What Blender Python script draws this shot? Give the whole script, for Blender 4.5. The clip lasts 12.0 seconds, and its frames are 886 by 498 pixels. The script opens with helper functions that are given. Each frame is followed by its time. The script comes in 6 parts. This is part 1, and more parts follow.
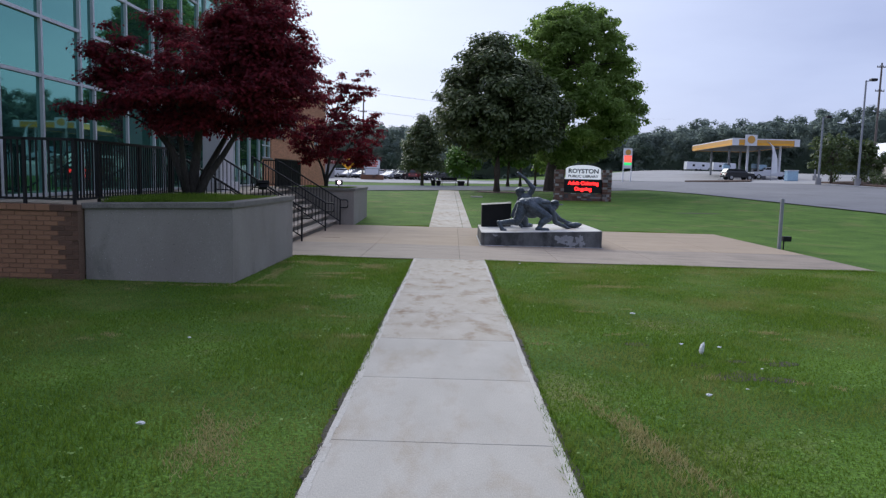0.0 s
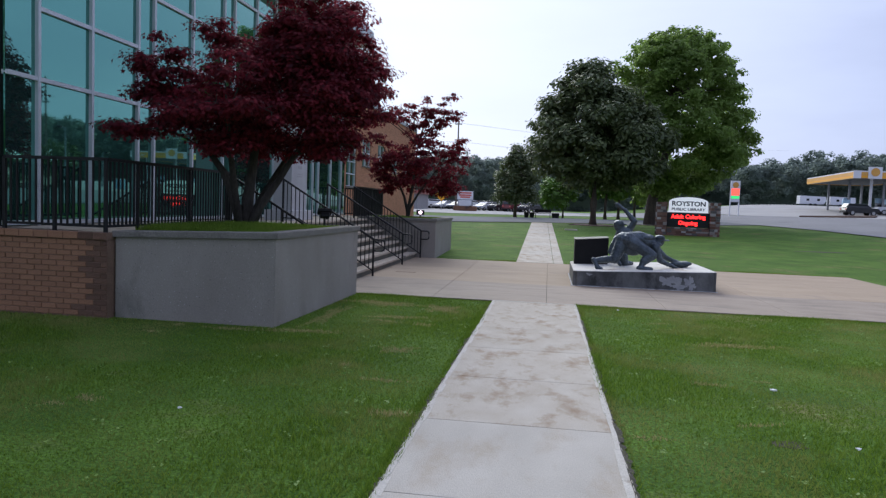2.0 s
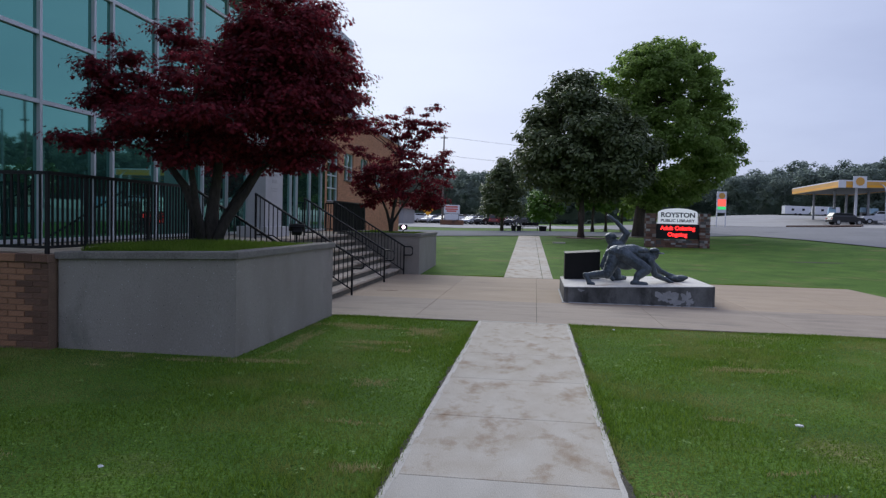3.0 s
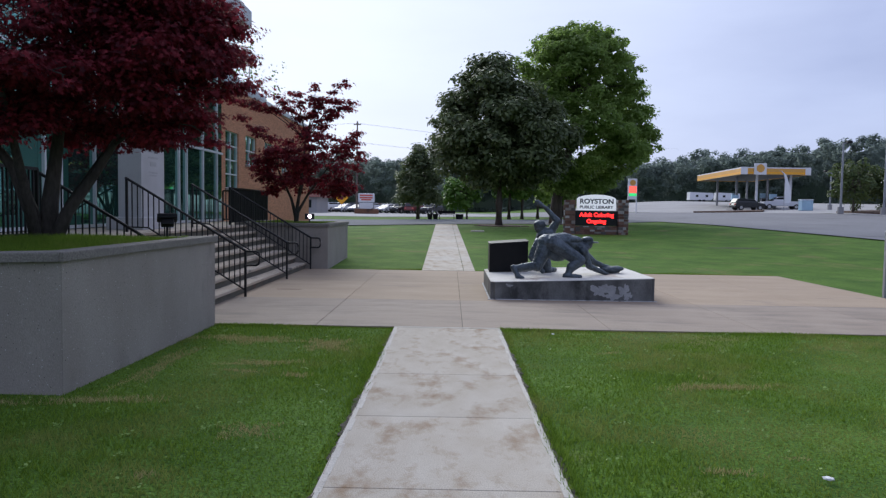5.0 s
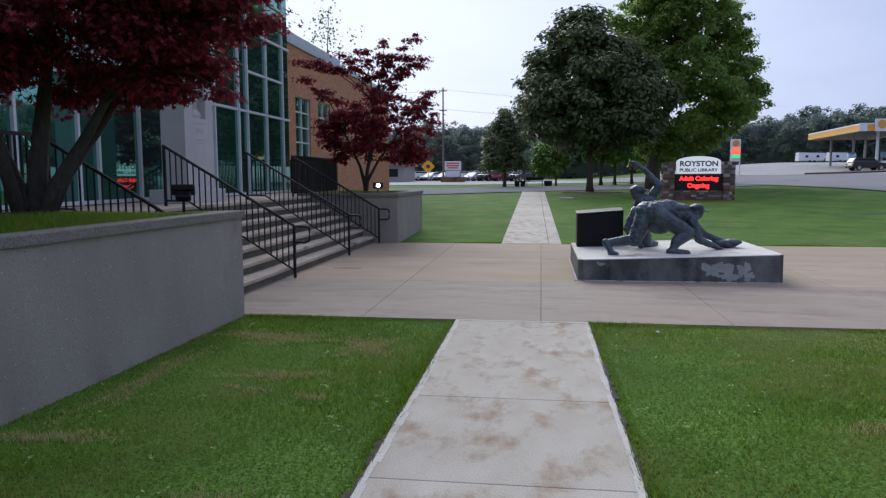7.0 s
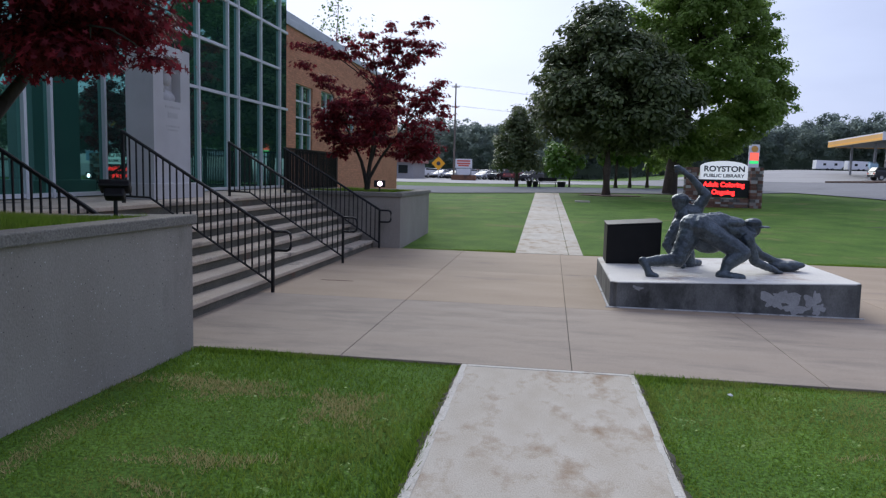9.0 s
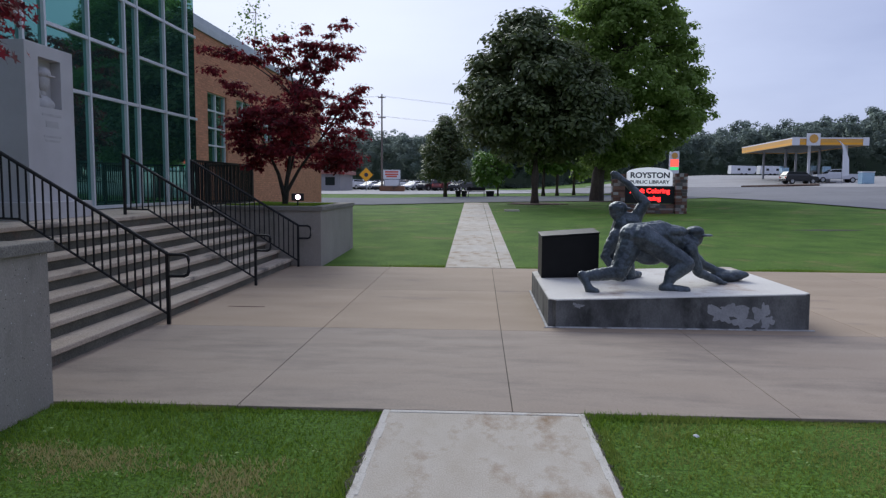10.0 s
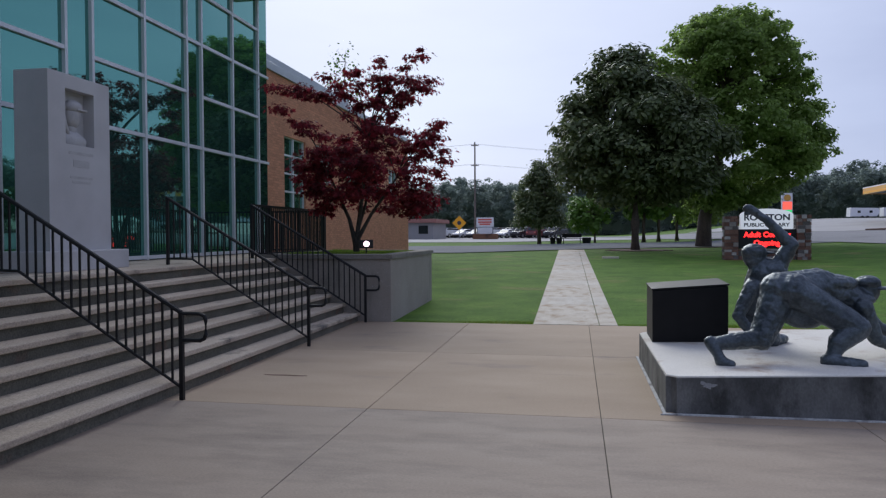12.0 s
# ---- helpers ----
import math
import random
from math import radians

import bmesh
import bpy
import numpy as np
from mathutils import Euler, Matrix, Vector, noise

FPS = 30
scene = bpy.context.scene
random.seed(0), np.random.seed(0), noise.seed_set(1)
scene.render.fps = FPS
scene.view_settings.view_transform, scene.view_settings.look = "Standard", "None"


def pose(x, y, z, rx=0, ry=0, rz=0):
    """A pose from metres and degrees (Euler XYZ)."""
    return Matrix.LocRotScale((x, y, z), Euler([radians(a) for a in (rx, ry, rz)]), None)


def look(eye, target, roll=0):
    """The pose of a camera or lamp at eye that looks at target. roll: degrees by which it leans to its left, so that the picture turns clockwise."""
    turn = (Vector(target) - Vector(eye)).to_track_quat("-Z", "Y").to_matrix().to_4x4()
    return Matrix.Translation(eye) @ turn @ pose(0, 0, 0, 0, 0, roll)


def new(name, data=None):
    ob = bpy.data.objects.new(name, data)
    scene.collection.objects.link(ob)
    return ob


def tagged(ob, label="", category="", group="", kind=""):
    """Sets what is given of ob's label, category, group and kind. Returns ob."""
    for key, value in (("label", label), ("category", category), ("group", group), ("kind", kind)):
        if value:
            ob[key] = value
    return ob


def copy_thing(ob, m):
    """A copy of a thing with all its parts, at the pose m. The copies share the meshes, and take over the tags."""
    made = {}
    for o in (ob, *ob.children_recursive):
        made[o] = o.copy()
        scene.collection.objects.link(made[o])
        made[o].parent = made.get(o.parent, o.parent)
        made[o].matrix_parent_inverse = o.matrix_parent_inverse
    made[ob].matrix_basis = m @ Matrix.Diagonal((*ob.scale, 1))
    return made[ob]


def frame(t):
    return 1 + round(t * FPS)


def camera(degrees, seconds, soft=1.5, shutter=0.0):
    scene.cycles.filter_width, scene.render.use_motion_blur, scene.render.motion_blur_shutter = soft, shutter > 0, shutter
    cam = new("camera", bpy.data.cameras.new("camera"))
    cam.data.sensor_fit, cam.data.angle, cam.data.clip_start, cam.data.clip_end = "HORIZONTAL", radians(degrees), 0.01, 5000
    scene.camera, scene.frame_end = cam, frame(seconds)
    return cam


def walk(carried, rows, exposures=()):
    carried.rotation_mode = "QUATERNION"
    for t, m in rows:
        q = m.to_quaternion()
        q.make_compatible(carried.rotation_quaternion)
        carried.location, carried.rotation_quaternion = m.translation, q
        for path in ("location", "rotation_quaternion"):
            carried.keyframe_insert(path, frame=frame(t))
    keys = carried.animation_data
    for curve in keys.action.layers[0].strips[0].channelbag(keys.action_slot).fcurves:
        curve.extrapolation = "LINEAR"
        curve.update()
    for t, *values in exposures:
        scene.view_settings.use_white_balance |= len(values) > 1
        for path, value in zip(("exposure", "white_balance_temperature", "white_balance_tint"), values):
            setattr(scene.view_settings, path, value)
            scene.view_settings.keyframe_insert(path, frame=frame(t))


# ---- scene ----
cam = camera(63.8, 12.0, 1.3)
PATH = [
    (0, (0.031, -15.028, 1.773), (0.008, -13.038, 1.567), 1.5),
    (0.5, (0.124, -14.536, 1.779), (-0.083, -12.565, 1.509), 1.3),
    (1, (0.099, -13.999, 1.74), (0.038, -12.004, 1.615), 3.4),
    (1.5, (0.12, -13.511, 1.732), (-0.131, -11.531, 1.6), 2.2),
    (2, (0.188, -13.018, 1.73), (-0.101, -11.043, 1.604), 2.1),
    (2.5, (0.149, -12.539, 1.746), (0.086, -10.54, 1.694), 3.1),
    (3, (0.154, -12.093, 1.725), (-0.102, -10.111, 1.64), 1.4),
    (3.5, (0.091, -11.597, 1.692), (-0.022, -9.602, 1.603), 2.3),
    (5.3, (0.017, -9.886, 1.696), (-0.003, -7.89, 1.566), 0.9),
    (5.5, (0.012, -9.711, 1.706), (-0.111, -7.726, 1.501), 0.6),
    (6, (0.091, -9.164, 1.691), (0.157, -7.172, 1.524), 2.3),
    (6.5, (0.151, -8.676, 1.698), (0.047, -6.685, 1.532), 1.9),
    (7, (0.204, -8.125, 1.657), (-0.067, -6.153, 1.454), -0.2),
    (7.5, (0.092, -7.642, 1.694), (-0.149, -5.66, 1.582), 0.9),
    (7.7, (0.086, -7.475, 1.68), (-0.195, -5.498, 1.566), 2.5),
    (9.3, (-0.058, -5.955, 1.706), (-0.348, -3.988, 1.486), 1.2),
    (9.5, (-0.07, -5.758, 1.683), (-0.328, -3.78, 1.549), 1.4),
    (10, (-0.046, -5.271, 1.702), (-0.148, -3.282, 1.524), 0.4),
    (10.5, (0.03, -4.771, 1.675), (-0.246, -2.802, 1.466), 0.8),
    (11, (0.024, -4.298, 1.671), (-0.073, -2.306, 1.517), 1.0),
    (11.5, (0.0, -3.806, 1.657), (-0.172, -1.817, 1.541), 1.1),
    (12, (0.011, -3.29, 1.62), (-0.358, -1.324, 1.577), -0.3),
]
walk(cam, [(t, look(eye, target, roll)) for t, eye, target, roll in PATH], [(0, 0.66), (0.7, 0.76), (1.5, 0.6), (2.0, 0.74), (2.5, 0.58), (3.0, 0.46), (3.7, 0.52), (5.3, 0.68), (6.0, 0.64), (6.5, 0.5), (7.0, 0.66), (7.7, 0.64), (9.5, 0.74), (10.0, 0.54), (10.5, 0.62), (11.5, 0.5), (12, 0.46)])

# ---- world, sun and exposure ----
world = bpy.data.worlds.new("overcast_sky")
scene.world = world
world.use_nodes = True
wt = world.node_tree
wt.nodes.clear()


def wnode(kind, **values):
    n = wt.nodes.new(kind)
    for key, value in values.items():
        n.inputs[key].default_value = value
    return n


SUN_FROM = Vector((-0.26, 0.80, 0.52)).normalized()
sky = wt.nodes.new("ShaderNodeTexSky")
sky.sky_type = "NISHITA"
sky.sun_disc = False
sky.sun_elevation = math.asin(SUN_FROM.z)
sky.sun_rotation = math.atan2(SUN_FROM.x, SUN_FROM.y)
wco = wt.nodes.new("ShaderNodeTexCoord")
wmap = wnode("ShaderNodeMapping", Scale=(1.2, 1.2, 4.5))
wnoise = wnode("ShaderNodeTexNoise", Scale=1.6, Detail=5.0, Roughness=0.55)
wramp = wt.nodes.new("ShaderNodeValToRGB")
wramp.color_ramp.elements[0].position, wramp.color_ramp.elements[1].position = 0.3, 0.72
wramp.color_ramp.elements[0].color = (0.245, 0.285, 0.455, 1)
wramp.color_ramp.elements[1].color = (0.345, 0.395, 0.58, 1)
wdot = wt.nodes.new("ShaderNodeVectorMath")
wdot.operation = "DOT_PRODUCT"
wdot.inputs[1].default_value = SUN_FROM
wglow = wnode("ShaderNodeMapRange")
wglow.inputs["From Min"].default_value, wglow.inputs["From Max"].default_value = 0.68, 1.0
wglow.inputs["To Min"].default_value, wglow.inputs["To Max"].default_value = 0.0, 0.5
wbright = wt.nodes.new("ShaderNodeMixRGB")
wbright.inputs[2].default_value = (0.84, 0.91, 1.06, 1)
wmix = wt.nodes.new("ShaderNodeMixRGB")
wmix.inputs[0].default_value = 0.93
wsky = wt.nodes.new("ShaderNodeVectorMath")
wsky.operation = "SCALE"
wsky.inputs["Scale"].default_value = 0.12
wbg = wnode("ShaderNodeBackground", Strength=1.0)
wout = wt.nodes.new("ShaderNodeOutputWorld")
L = wt.links.new
L(wco.outputs["Generated"], wmap.inputs["Vector"])
L(wmap.outputs[0], wnoise.inputs["Vector"])
L(wnoise.outputs["Fac"], wramp.inputs[0])
L(wco.outputs["Generated"], wdot.inputs[0])
L(wdot.outputs["Value"], wglow.inputs["Value"])
L(wglow.outputs[0], wbright.inputs[0])
L(wramp.outputs[0], wbright.inputs[1])
L(sky.outputs[0], wsky.inputs[0])
L(wsky.outputs[0], wmix.inputs[1])
L(wbright.outputs[0], wmix.inputs[2])
L(wmix.outputs[0], wbg.inputs["Color"])
L(wbg.outputs[0], wout.inputs[0])

sun_data = bpy.data.lights.new("sun", "SUN")
sun_data.energy, sun_data.angle, sun_data.color = 1.7, radians(40), (0.96, 0.98, 0.96)
sun = new("sun", sun_data)
sun.matrix_world = look(SUN_FROM * 60, (0, 0, 0))

# ---- materials ----


def mat(name, c1, c2, scale=3.0, fine=60.0, rough=0.8, bump=0.2, metal=0.0, spec=0.5, spread=0.25, grain=0.3,
        stain=None, stain_scale=0.7, stain_at=0.58, stain_soft=0.14, obj=False, stretch=(1, 1, 1)):
    """Two colours mixed by a coarse noise, a fine grain with bump, and stains of a third colour."""
    m = bpy.data.materials.new(name)
    m.use_nodes = True
    nt = m.node_tree
    N, K = nt.nodes.new, nt.links.new
    b = nt.nodes["Principled BSDF"]
    co = N("ShaderNodeTexCoord")
    mp = N("ShaderNodeMapping")
    mp.inputs["Scale"].default_value = stretch
    K(co.outputs["Object"], mp.inputs[0])
    n1 = N("ShaderNodeTexNoise")
    n1.inputs["Scale"].default_value, n1.inputs["Detail"].default_value = scale, 5
    n2 = N("ShaderNodeTexNoise")
    n2.inputs["Scale"].default_value, n2.inputs["Detail"].default_value = fine, 3
    K(mp.outputs[0], n1.inputs["Vector"])
    K(mp.outputs[0], n2.inputs["Vector"])
    r = N("ShaderNodeValToRGB")
    r.color_ramp.elements[0].position, r.color_ramp.elements[1].position = 0.5 - spread, 0.5 + spread
    r.color_ramp.elements[0].color, r.color_ramp.elements[1].color = (*c1, 1), (*c2, 1)
    K(n1.outputs["Fac"], r.inputs[0])
    out = r.outputs[0]
    if stain:
        n3 = N("ShaderNodeTexNoise")
        n3.inputs["Scale"].default_value, n3.inputs["Detail"].default_value = stain_scale, 6
        n3.inputs["Roughness"].default_value = 0.65
        K(mp.outputs[0], n3.inputs["Vector"])
        r3 = N("ShaderNodeValToRGB")
        r3.color_ramp.elements[0].position, r3.color_ramp.elements[1].position = stain_at, stain_at + stain_soft
        K(n3.outputs["Fac"], r3.inputs[0])
        mx = N("ShaderNodeMixRGB")
        mx.inputs[2].default_value = (*stain, 1)
        K(r3.outputs[0], mx.inputs[0])
        K(out, mx.inputs[1])
        out = mx.outputs[0]
    if obj:
        oi = N("ShaderNodeObjectInfo")
        mr = N("ShaderNodeMapRange")
        mr.inputs["To Min"].default_value, mr.inputs["To Max"].default_value = 1 - obj, 1 + obj
        K(oi.outputs["Random"], mr.inputs["Value"])
        vm = N("ShaderNodeVectorMath")
        vm.operation = "SCALE"
        K(out, vm.inputs[0])
        K(mr.outputs[0], vm.inputs["Scale"])
        out = vm.outputs[0]
    gr = N("ShaderNodeMapRange")
    gr.inputs["From Min"].default_value, gr.inputs["From Max"].default_value = 0.3, 0.7
    gr.inputs["To Min"].default_value, gr.inputs["To Max"].default_value = 1 - grain, 1 + grain
    K(n2.outputs["Fac"], gr.inputs["Value"])
    sc = N("ShaderNodeVectorMath")
    sc.operation = "SCALE"
    K(out, sc.inputs[0])
    K(gr.outputs[0], sc.inputs["Scale"])
    K(sc.outputs[0], b.inputs["Base Color"])
    b.inputs["Roughness"].default_value, b.inputs["Metallic"].default_value = rough, metal
    b.inputs["Specular IOR Level"].default_value = spec
    if bump:
        bp = N("ShaderNodeBump")
        bp.inputs["Strength"].default_value, bp.inputs["Distance"].default_value = bump, 0.02
        K(n2.outputs["Fac"], bp.inputs["Height"])
        K(bp.outputs[0], b.inputs["Normal"])
    return m


def leaf_mat(name, c1, c2, rough=0.5, through_light=0.25, spec=0.4):
    """Leaves: each one between two colours, a little light passing through."""
    m = bpy.data.materials.new(name)
    m.use_nodes = True
    nt = m.node_tree
    N, K = nt.nodes.new, nt.links.new
    b = nt.nodes["Principled BSDF"]
    g = N("ShaderNodeNewGeometry")
    r = N("ShaderNodeValToRGB")
    r.color_ramp.elements[0].color, r.color_ramp.elements[1].color = (*c1, 1), (*c2, 1)
    K(g.outputs["Random Per Island"], r.inputs[0])
    K(r.outputs[0], b.inputs["Base Color"])
    b.inputs["Roughness"].default_value, b.inputs["Specular IOR Level"].default_value = rough, spec
    t = N("ShaderNodeBsdfTranslucent")
    K(r.outputs[0], t.inputs[0])
    mx = N("ShaderNodeMixShader")
    mx.inputs[0].default_value = through_light
    K(b.outputs[0], mx.inputs[1])
    K(t.outputs[0], mx.inputs[2])
    K(mx.outputs[0], nt.nodes["Material Output"].inputs[0])
    return m


def glow(name, color, strength):
    m = bpy.data.materials.new(name)
    m.use_nodes = True
    b = m.node_tree.nodes["Principled BSDF"]
    b.inputs["Base Color"].default_value = (*[min(c, 0.8) for c in color], 1)
    b.inputs["Emission Color"].default_value = (*color, 1)
    b.inputs["Emission Strength"].default_value = strength
    return m


def brick_mat(name, c1, c2, mortar, width, height, gap, stain=None, stain_at=0.6, vertical_x=False):
    """Coursed brick on upright walls; courses run along y, or along x."""
    m = mat(name, c1, c2, 1.2, 40, 0.9, 0.0, stain=stain, stain_scale=0.8, stain_at=stain_at)
    nt = m.node_tree
    N, K = nt.nodes.new, nt.links.new
    b = nt.nodes["Principled BSDF"]
    co, sep, com = N("ShaderNodeTexCoord"), N("ShaderNodeSeparateXYZ"), N("ShaderNodeCombineXYZ")
    K(co.outputs["Object"], sep.inputs[0])
    K(sep.outputs["X" if vertical_x else "Y"], com.inputs["X"])
    K(sep.outputs["Z"], com.inputs["Y"])
    br = N("ShaderNodeTexBrick")
    br.inputs["Scale"].default_value = 1.0
    br.inputs["Brick Width"].default_value, br.inputs["Row Height"].default_value = width, height
    br.inputs["Mortar Size"].default_value = gap
    br.inputs["Color1"].default_value, br.inputs["Color2"].default_value = (0.82, 0.82, 0.82, 1), (1.15, 1.12, 1.1, 1)
    br.inputs["Mortar"].default_value = (*mortar, 1)
    K(com.outputs[0], br.inputs["Vector"])
    old = b.inputs["Base Color"].links[0].from_socket
    mul = N("ShaderNodeMixRGB")
    mul.blend_type = "MULTIPLY"
    mul.inputs[0].default_value = 1
    K(old, mul.inputs[1])
    K(br.outputs["Color"], mul.inputs[2])
    K(mul.outputs[0], b.inputs["Base Color"])
    bp = N("ShaderNodeBump")
    bp.invert = True
    bp.inputs["Strength"].default_value, bp.inputs["Distance"].default_value = 0.5, 0.01
    K(br.outputs["Fac"], bp.inputs["Height"])
    K(bp.outputs[0], b.inputs["Normal"])
    return m


def grass_mat():
    """Mown lawn: blotches of two greens, worn straw-coloured patches, fine blade grain."""
    m = mat("lawn_grass", (0.054, 0.116, 0.015), (0.1, 0.186, 0.027), 0.8, 38, 0.95, 0.9, spec=0.15, spread=0.18,
            grain=0.55, stain=(0.165, 0.168, 0.056), stain_scale=0.42, stain_at=0.56)
    return m


M_GRASS = grass_mat()
M_BLADE = leaf_mat("grass_blade", (0.083, 0.16, 0.016), (0.206, 0.31, 0.042), 0.7, 0.45, 0.15)
nt = M_BLADE.node_tree
co_, n_, r_, mx_ = nt.nodes.new("ShaderNodeTexCoord"), nt.nodes.new("ShaderNodeTexNoise"), nt.nodes.new("ShaderNodeValToRGB"), nt.nodes.new("ShaderNodeMixRGB")
n_.inputs["Scale"].default_value, n_.inputs["Detail"].default_value, n_.inputs["Roughness"].default_value = 0.55, 7, 0.62
r_.color_ramp.elements[0].position, r_.color_ramp.elements[1].position = 0.48, 0.72
r_.color_ramp.elements[1].color = (0.95, 0.95, 0.95, 1)
mx_.inputs[2].default_value = (0.34, 0.31, 0.12, 1)
nt.links.new(co_.outputs["Object"], n_.inputs["Vector"])
nt.links.new(n_.outputs["Fac"], r_.inputs[0])
nt.links.new(r_.outputs[0], mx_.inputs[0])
old_ = nt.nodes["Principled BSDF"].inputs["Base Color"].links[0].from_socket
nt.links.new(old_, mx_.inputs[1])
nt.links.new(mx_.outputs[0], nt.nodes["Principled BSDF"].inputs["Base Color"])
nt.links.new(mx_.outputs[0], [n for n in nt.nodes if n.type == "BSDF_TRANSLUCENT"][0].inputs[0])
M_WALK = mat("pale_concrete", (0.43, 0.395, 0.335), (0.54, 0.50, 0.43), 1.6, 90, 0.9, 0.25, grain=0.12,
             stain=(0.37, 0.29, 0.20), stain_scale=1.7, stain_at=0.5, stain_soft=0.32, obj=0.04, stretch=(1.5, 0.6, 1))
M_RIM = mat("pale_tooled_concrete", (0.50, 0.465, 0.40), (0.60, 0.565, 0.50), 5.0, 90, 0.9, 0.3, grain=0.15,
            stain=(0.36, 0.30, 0.23), stain_scale=4.0, stain_at=0.56)
M_WALK_DIRTY = mat("brown_stained_concrete", (0.42, 0.36, 0.28), (0.53, 0.485, 0.41), 2.4, 90, 0.9, 0.3, grain=0.15,
                   stain=(0.285, 0.195, 0.115), stain_scale=2.2, stain_at=0.5, stain_soft=0.2, obj=0.04, stretch=(1.4, 0.8, 1))
M_PLAZA = mat("tan_concrete", (0.315, 0.232, 0.157), (0.39, 0.296, 0.208), 1.1, 80, 0.85, 0.2, grain=0.12,
              stain=(0.235, 0.18, 0.145), stain_scale=0.9, stain_at=0.58, obj=0.09, stretch=(0.6, 1.4, 1))
M_STEP = mat("worn_step_concrete", (0.40, 0.32, 0.24), (0.51, 0.43, 0.34), 2.0, 70, 0.9, 0.3, grain=0.2,
             stain=(0.10, 0.09, 0.08), stain_scale=1.6, stain_at=0.56, stretch=(1, 0.6, 1))
M_PLAZA_GREY = mat("greyed_tan_concrete", (0.268, 0.208, 0.158), (0.33, 0.265, 0.207), 1.3, 80, 0.8, 0.2, grain=0.12,
                   stain=(0.165, 0.13, 0.105), stain_scale=1.2, stain_at=0.46, stain_soft=0.3, obj=0.05, stretch=(0.55, 1.5, 1))
# much darker than the tread concrete, with rust-brown stains
M_RISER = mat("dark_riser_concrete", (0.075, 0.073, 0.057), (0.155, 0.145, 0.115), 2.2, 50, 0.95, 0.35, grain=0.25, stain=(0.15, 0.085, 0.06), stain_scale=1.6, stain_at=0.58)
M_AGGREGATE = mat("exposed_aggregate", (0.262, 0.231, 0.2), (0.335, 0.303, 0.266), 1.5, 110, 0.9, 0.25, grain=0.13,
                  stain=(0.185, 0.175, 0.15), stain_scale=0.9, stain_at=0.54, stretch=(1, 1, 0.5))
nt = M_AGGREGATE.node_tree
for scale_, limit_, tone_ in ((15.0, 0.075, (0.6, 0.58, 0.55, 1)), (26.0, 0.1, (0.44, 0.42, 0.39, 1)), (17.0, 0.08, (0.07, 0.06, 0.055, 1))):
    vo_, lt_, mx_ = nt.nodes.new("ShaderNodeTexVoronoi"), nt.nodes.new("ShaderNodeMath"), nt.nodes.new("ShaderNodeMixRGB")
    co_ = nt.nodes.new("ShaderNodeTexCoord")
    vo_.inputs["Scale"].default_value = scale_
    lt_.operation = "LESS_THAN"
    lt_.inputs[1].default_value = limit_
    mx_.inputs[2].default_value = tone_
    nt.links.new(co_.outputs["Object"], vo_.inputs["Vector"])
    nt.links.new(vo_.outputs["Distance"], lt_.inputs[0])
    nt.links.new(lt_.outputs[0], mx_.inputs[0])
    nt.links.new(nt.nodes["Principled BSDF"].inputs["Base Color"].links[0].from_socket, mx_.inputs[1])
    nt.links.new(mx_.outputs[0], nt.nodes["Principled BSDF"].inputs["Base Color"])
M_COPING = mat("coping_concrete", (0.165, 0.15, 0.13), (0.225, 0.208, 0.182), 2.5, 60, 0.9, 0.4,
               stain=(0.10, 0.09, 0.075), stain_scale=2.0)
M_LOWBRICK = brick_mat("low_wall_brick", (0.20, 0.10, 0.058), (0.285, 0.14, 0.08), (0.7, 0.7, 0.68), 0.215, 0.075, 0.01,
                       stain=(0.05, 0.035, 0.03), stain_at=0.57, vertical_x=True)
M_MORTAR = mat("dark_mortar", (0.19, 0.115, 0.078), (0.25, 0.16, 0.11), 6, 80, 0.95, 0.5)
M_BRICK = mat("brown_brick", (0.27, 0.135, 0.075), (0.35, 0.175, 0.098), 5, 70, 0.9, 0.4, grain=0.25, stain=(0.17, 0.09, 0.055), stain_scale=8.0, stain_at=0.6, obj=0.1)
M_BRICK_STAIN = mat("water_stained_brick", (0.10, 0.058, 0.041), (0.18, 0.092, 0.056), 7, 70, 0.9, 0.4, grain=0.3, obj=0.25)
M_WINGBRICK = brick_mat("orange_brick", (0.49, 0.22, 0.122), (0.57, 0.262, 0.148), (0.85, 0.85, 0.85), 0.215, 0.075, 0.01)
M_BLACK = mat("black_paint", (0.01, 0.01, 0.011), (0.016, 0.016, 0.017), 6, 80, 0.5, 0.05, spec=0.3)
M_ALU = mat("satin_aluminium", (0.60, 0.62, 0.64), (0.68, 0.70, 0.72), 2, 60, 0.5, 0.03, metal=0.2, grain=0.05)
# one dark tone: wing roof, canopy underside shade, unlit space behind the glass
M_ROOF = mat("dark_roof_and_shade", (0.035, 0.05, 0.045), (0.05, 0.065, 0.06), 2, 40, 0.6, 0.1)
M_PARAPET = mat("weathered_metal_cap", (0.36, 0.40, 0.43), (0.46, 0.50, 0.53), 1.5, 30, 0.45, 0.1, metal=0.4, grain=0.1)
M_STONE = mat("white_granite", (0.42, 0.41, 0.41), (0.50, 0.49, 0.49), 2, 120, 0.7, 0.08, grain=0.08)
M_CUT = mat("rough_cut_granite", (0.36, 0.35, 0.35), (0.45, 0.44, 0.44), 6, 90, 0.8, 0.2, grain=0.12)
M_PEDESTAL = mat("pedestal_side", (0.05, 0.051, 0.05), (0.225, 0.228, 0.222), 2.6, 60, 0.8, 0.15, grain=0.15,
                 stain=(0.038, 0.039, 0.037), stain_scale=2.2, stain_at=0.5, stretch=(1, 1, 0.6))
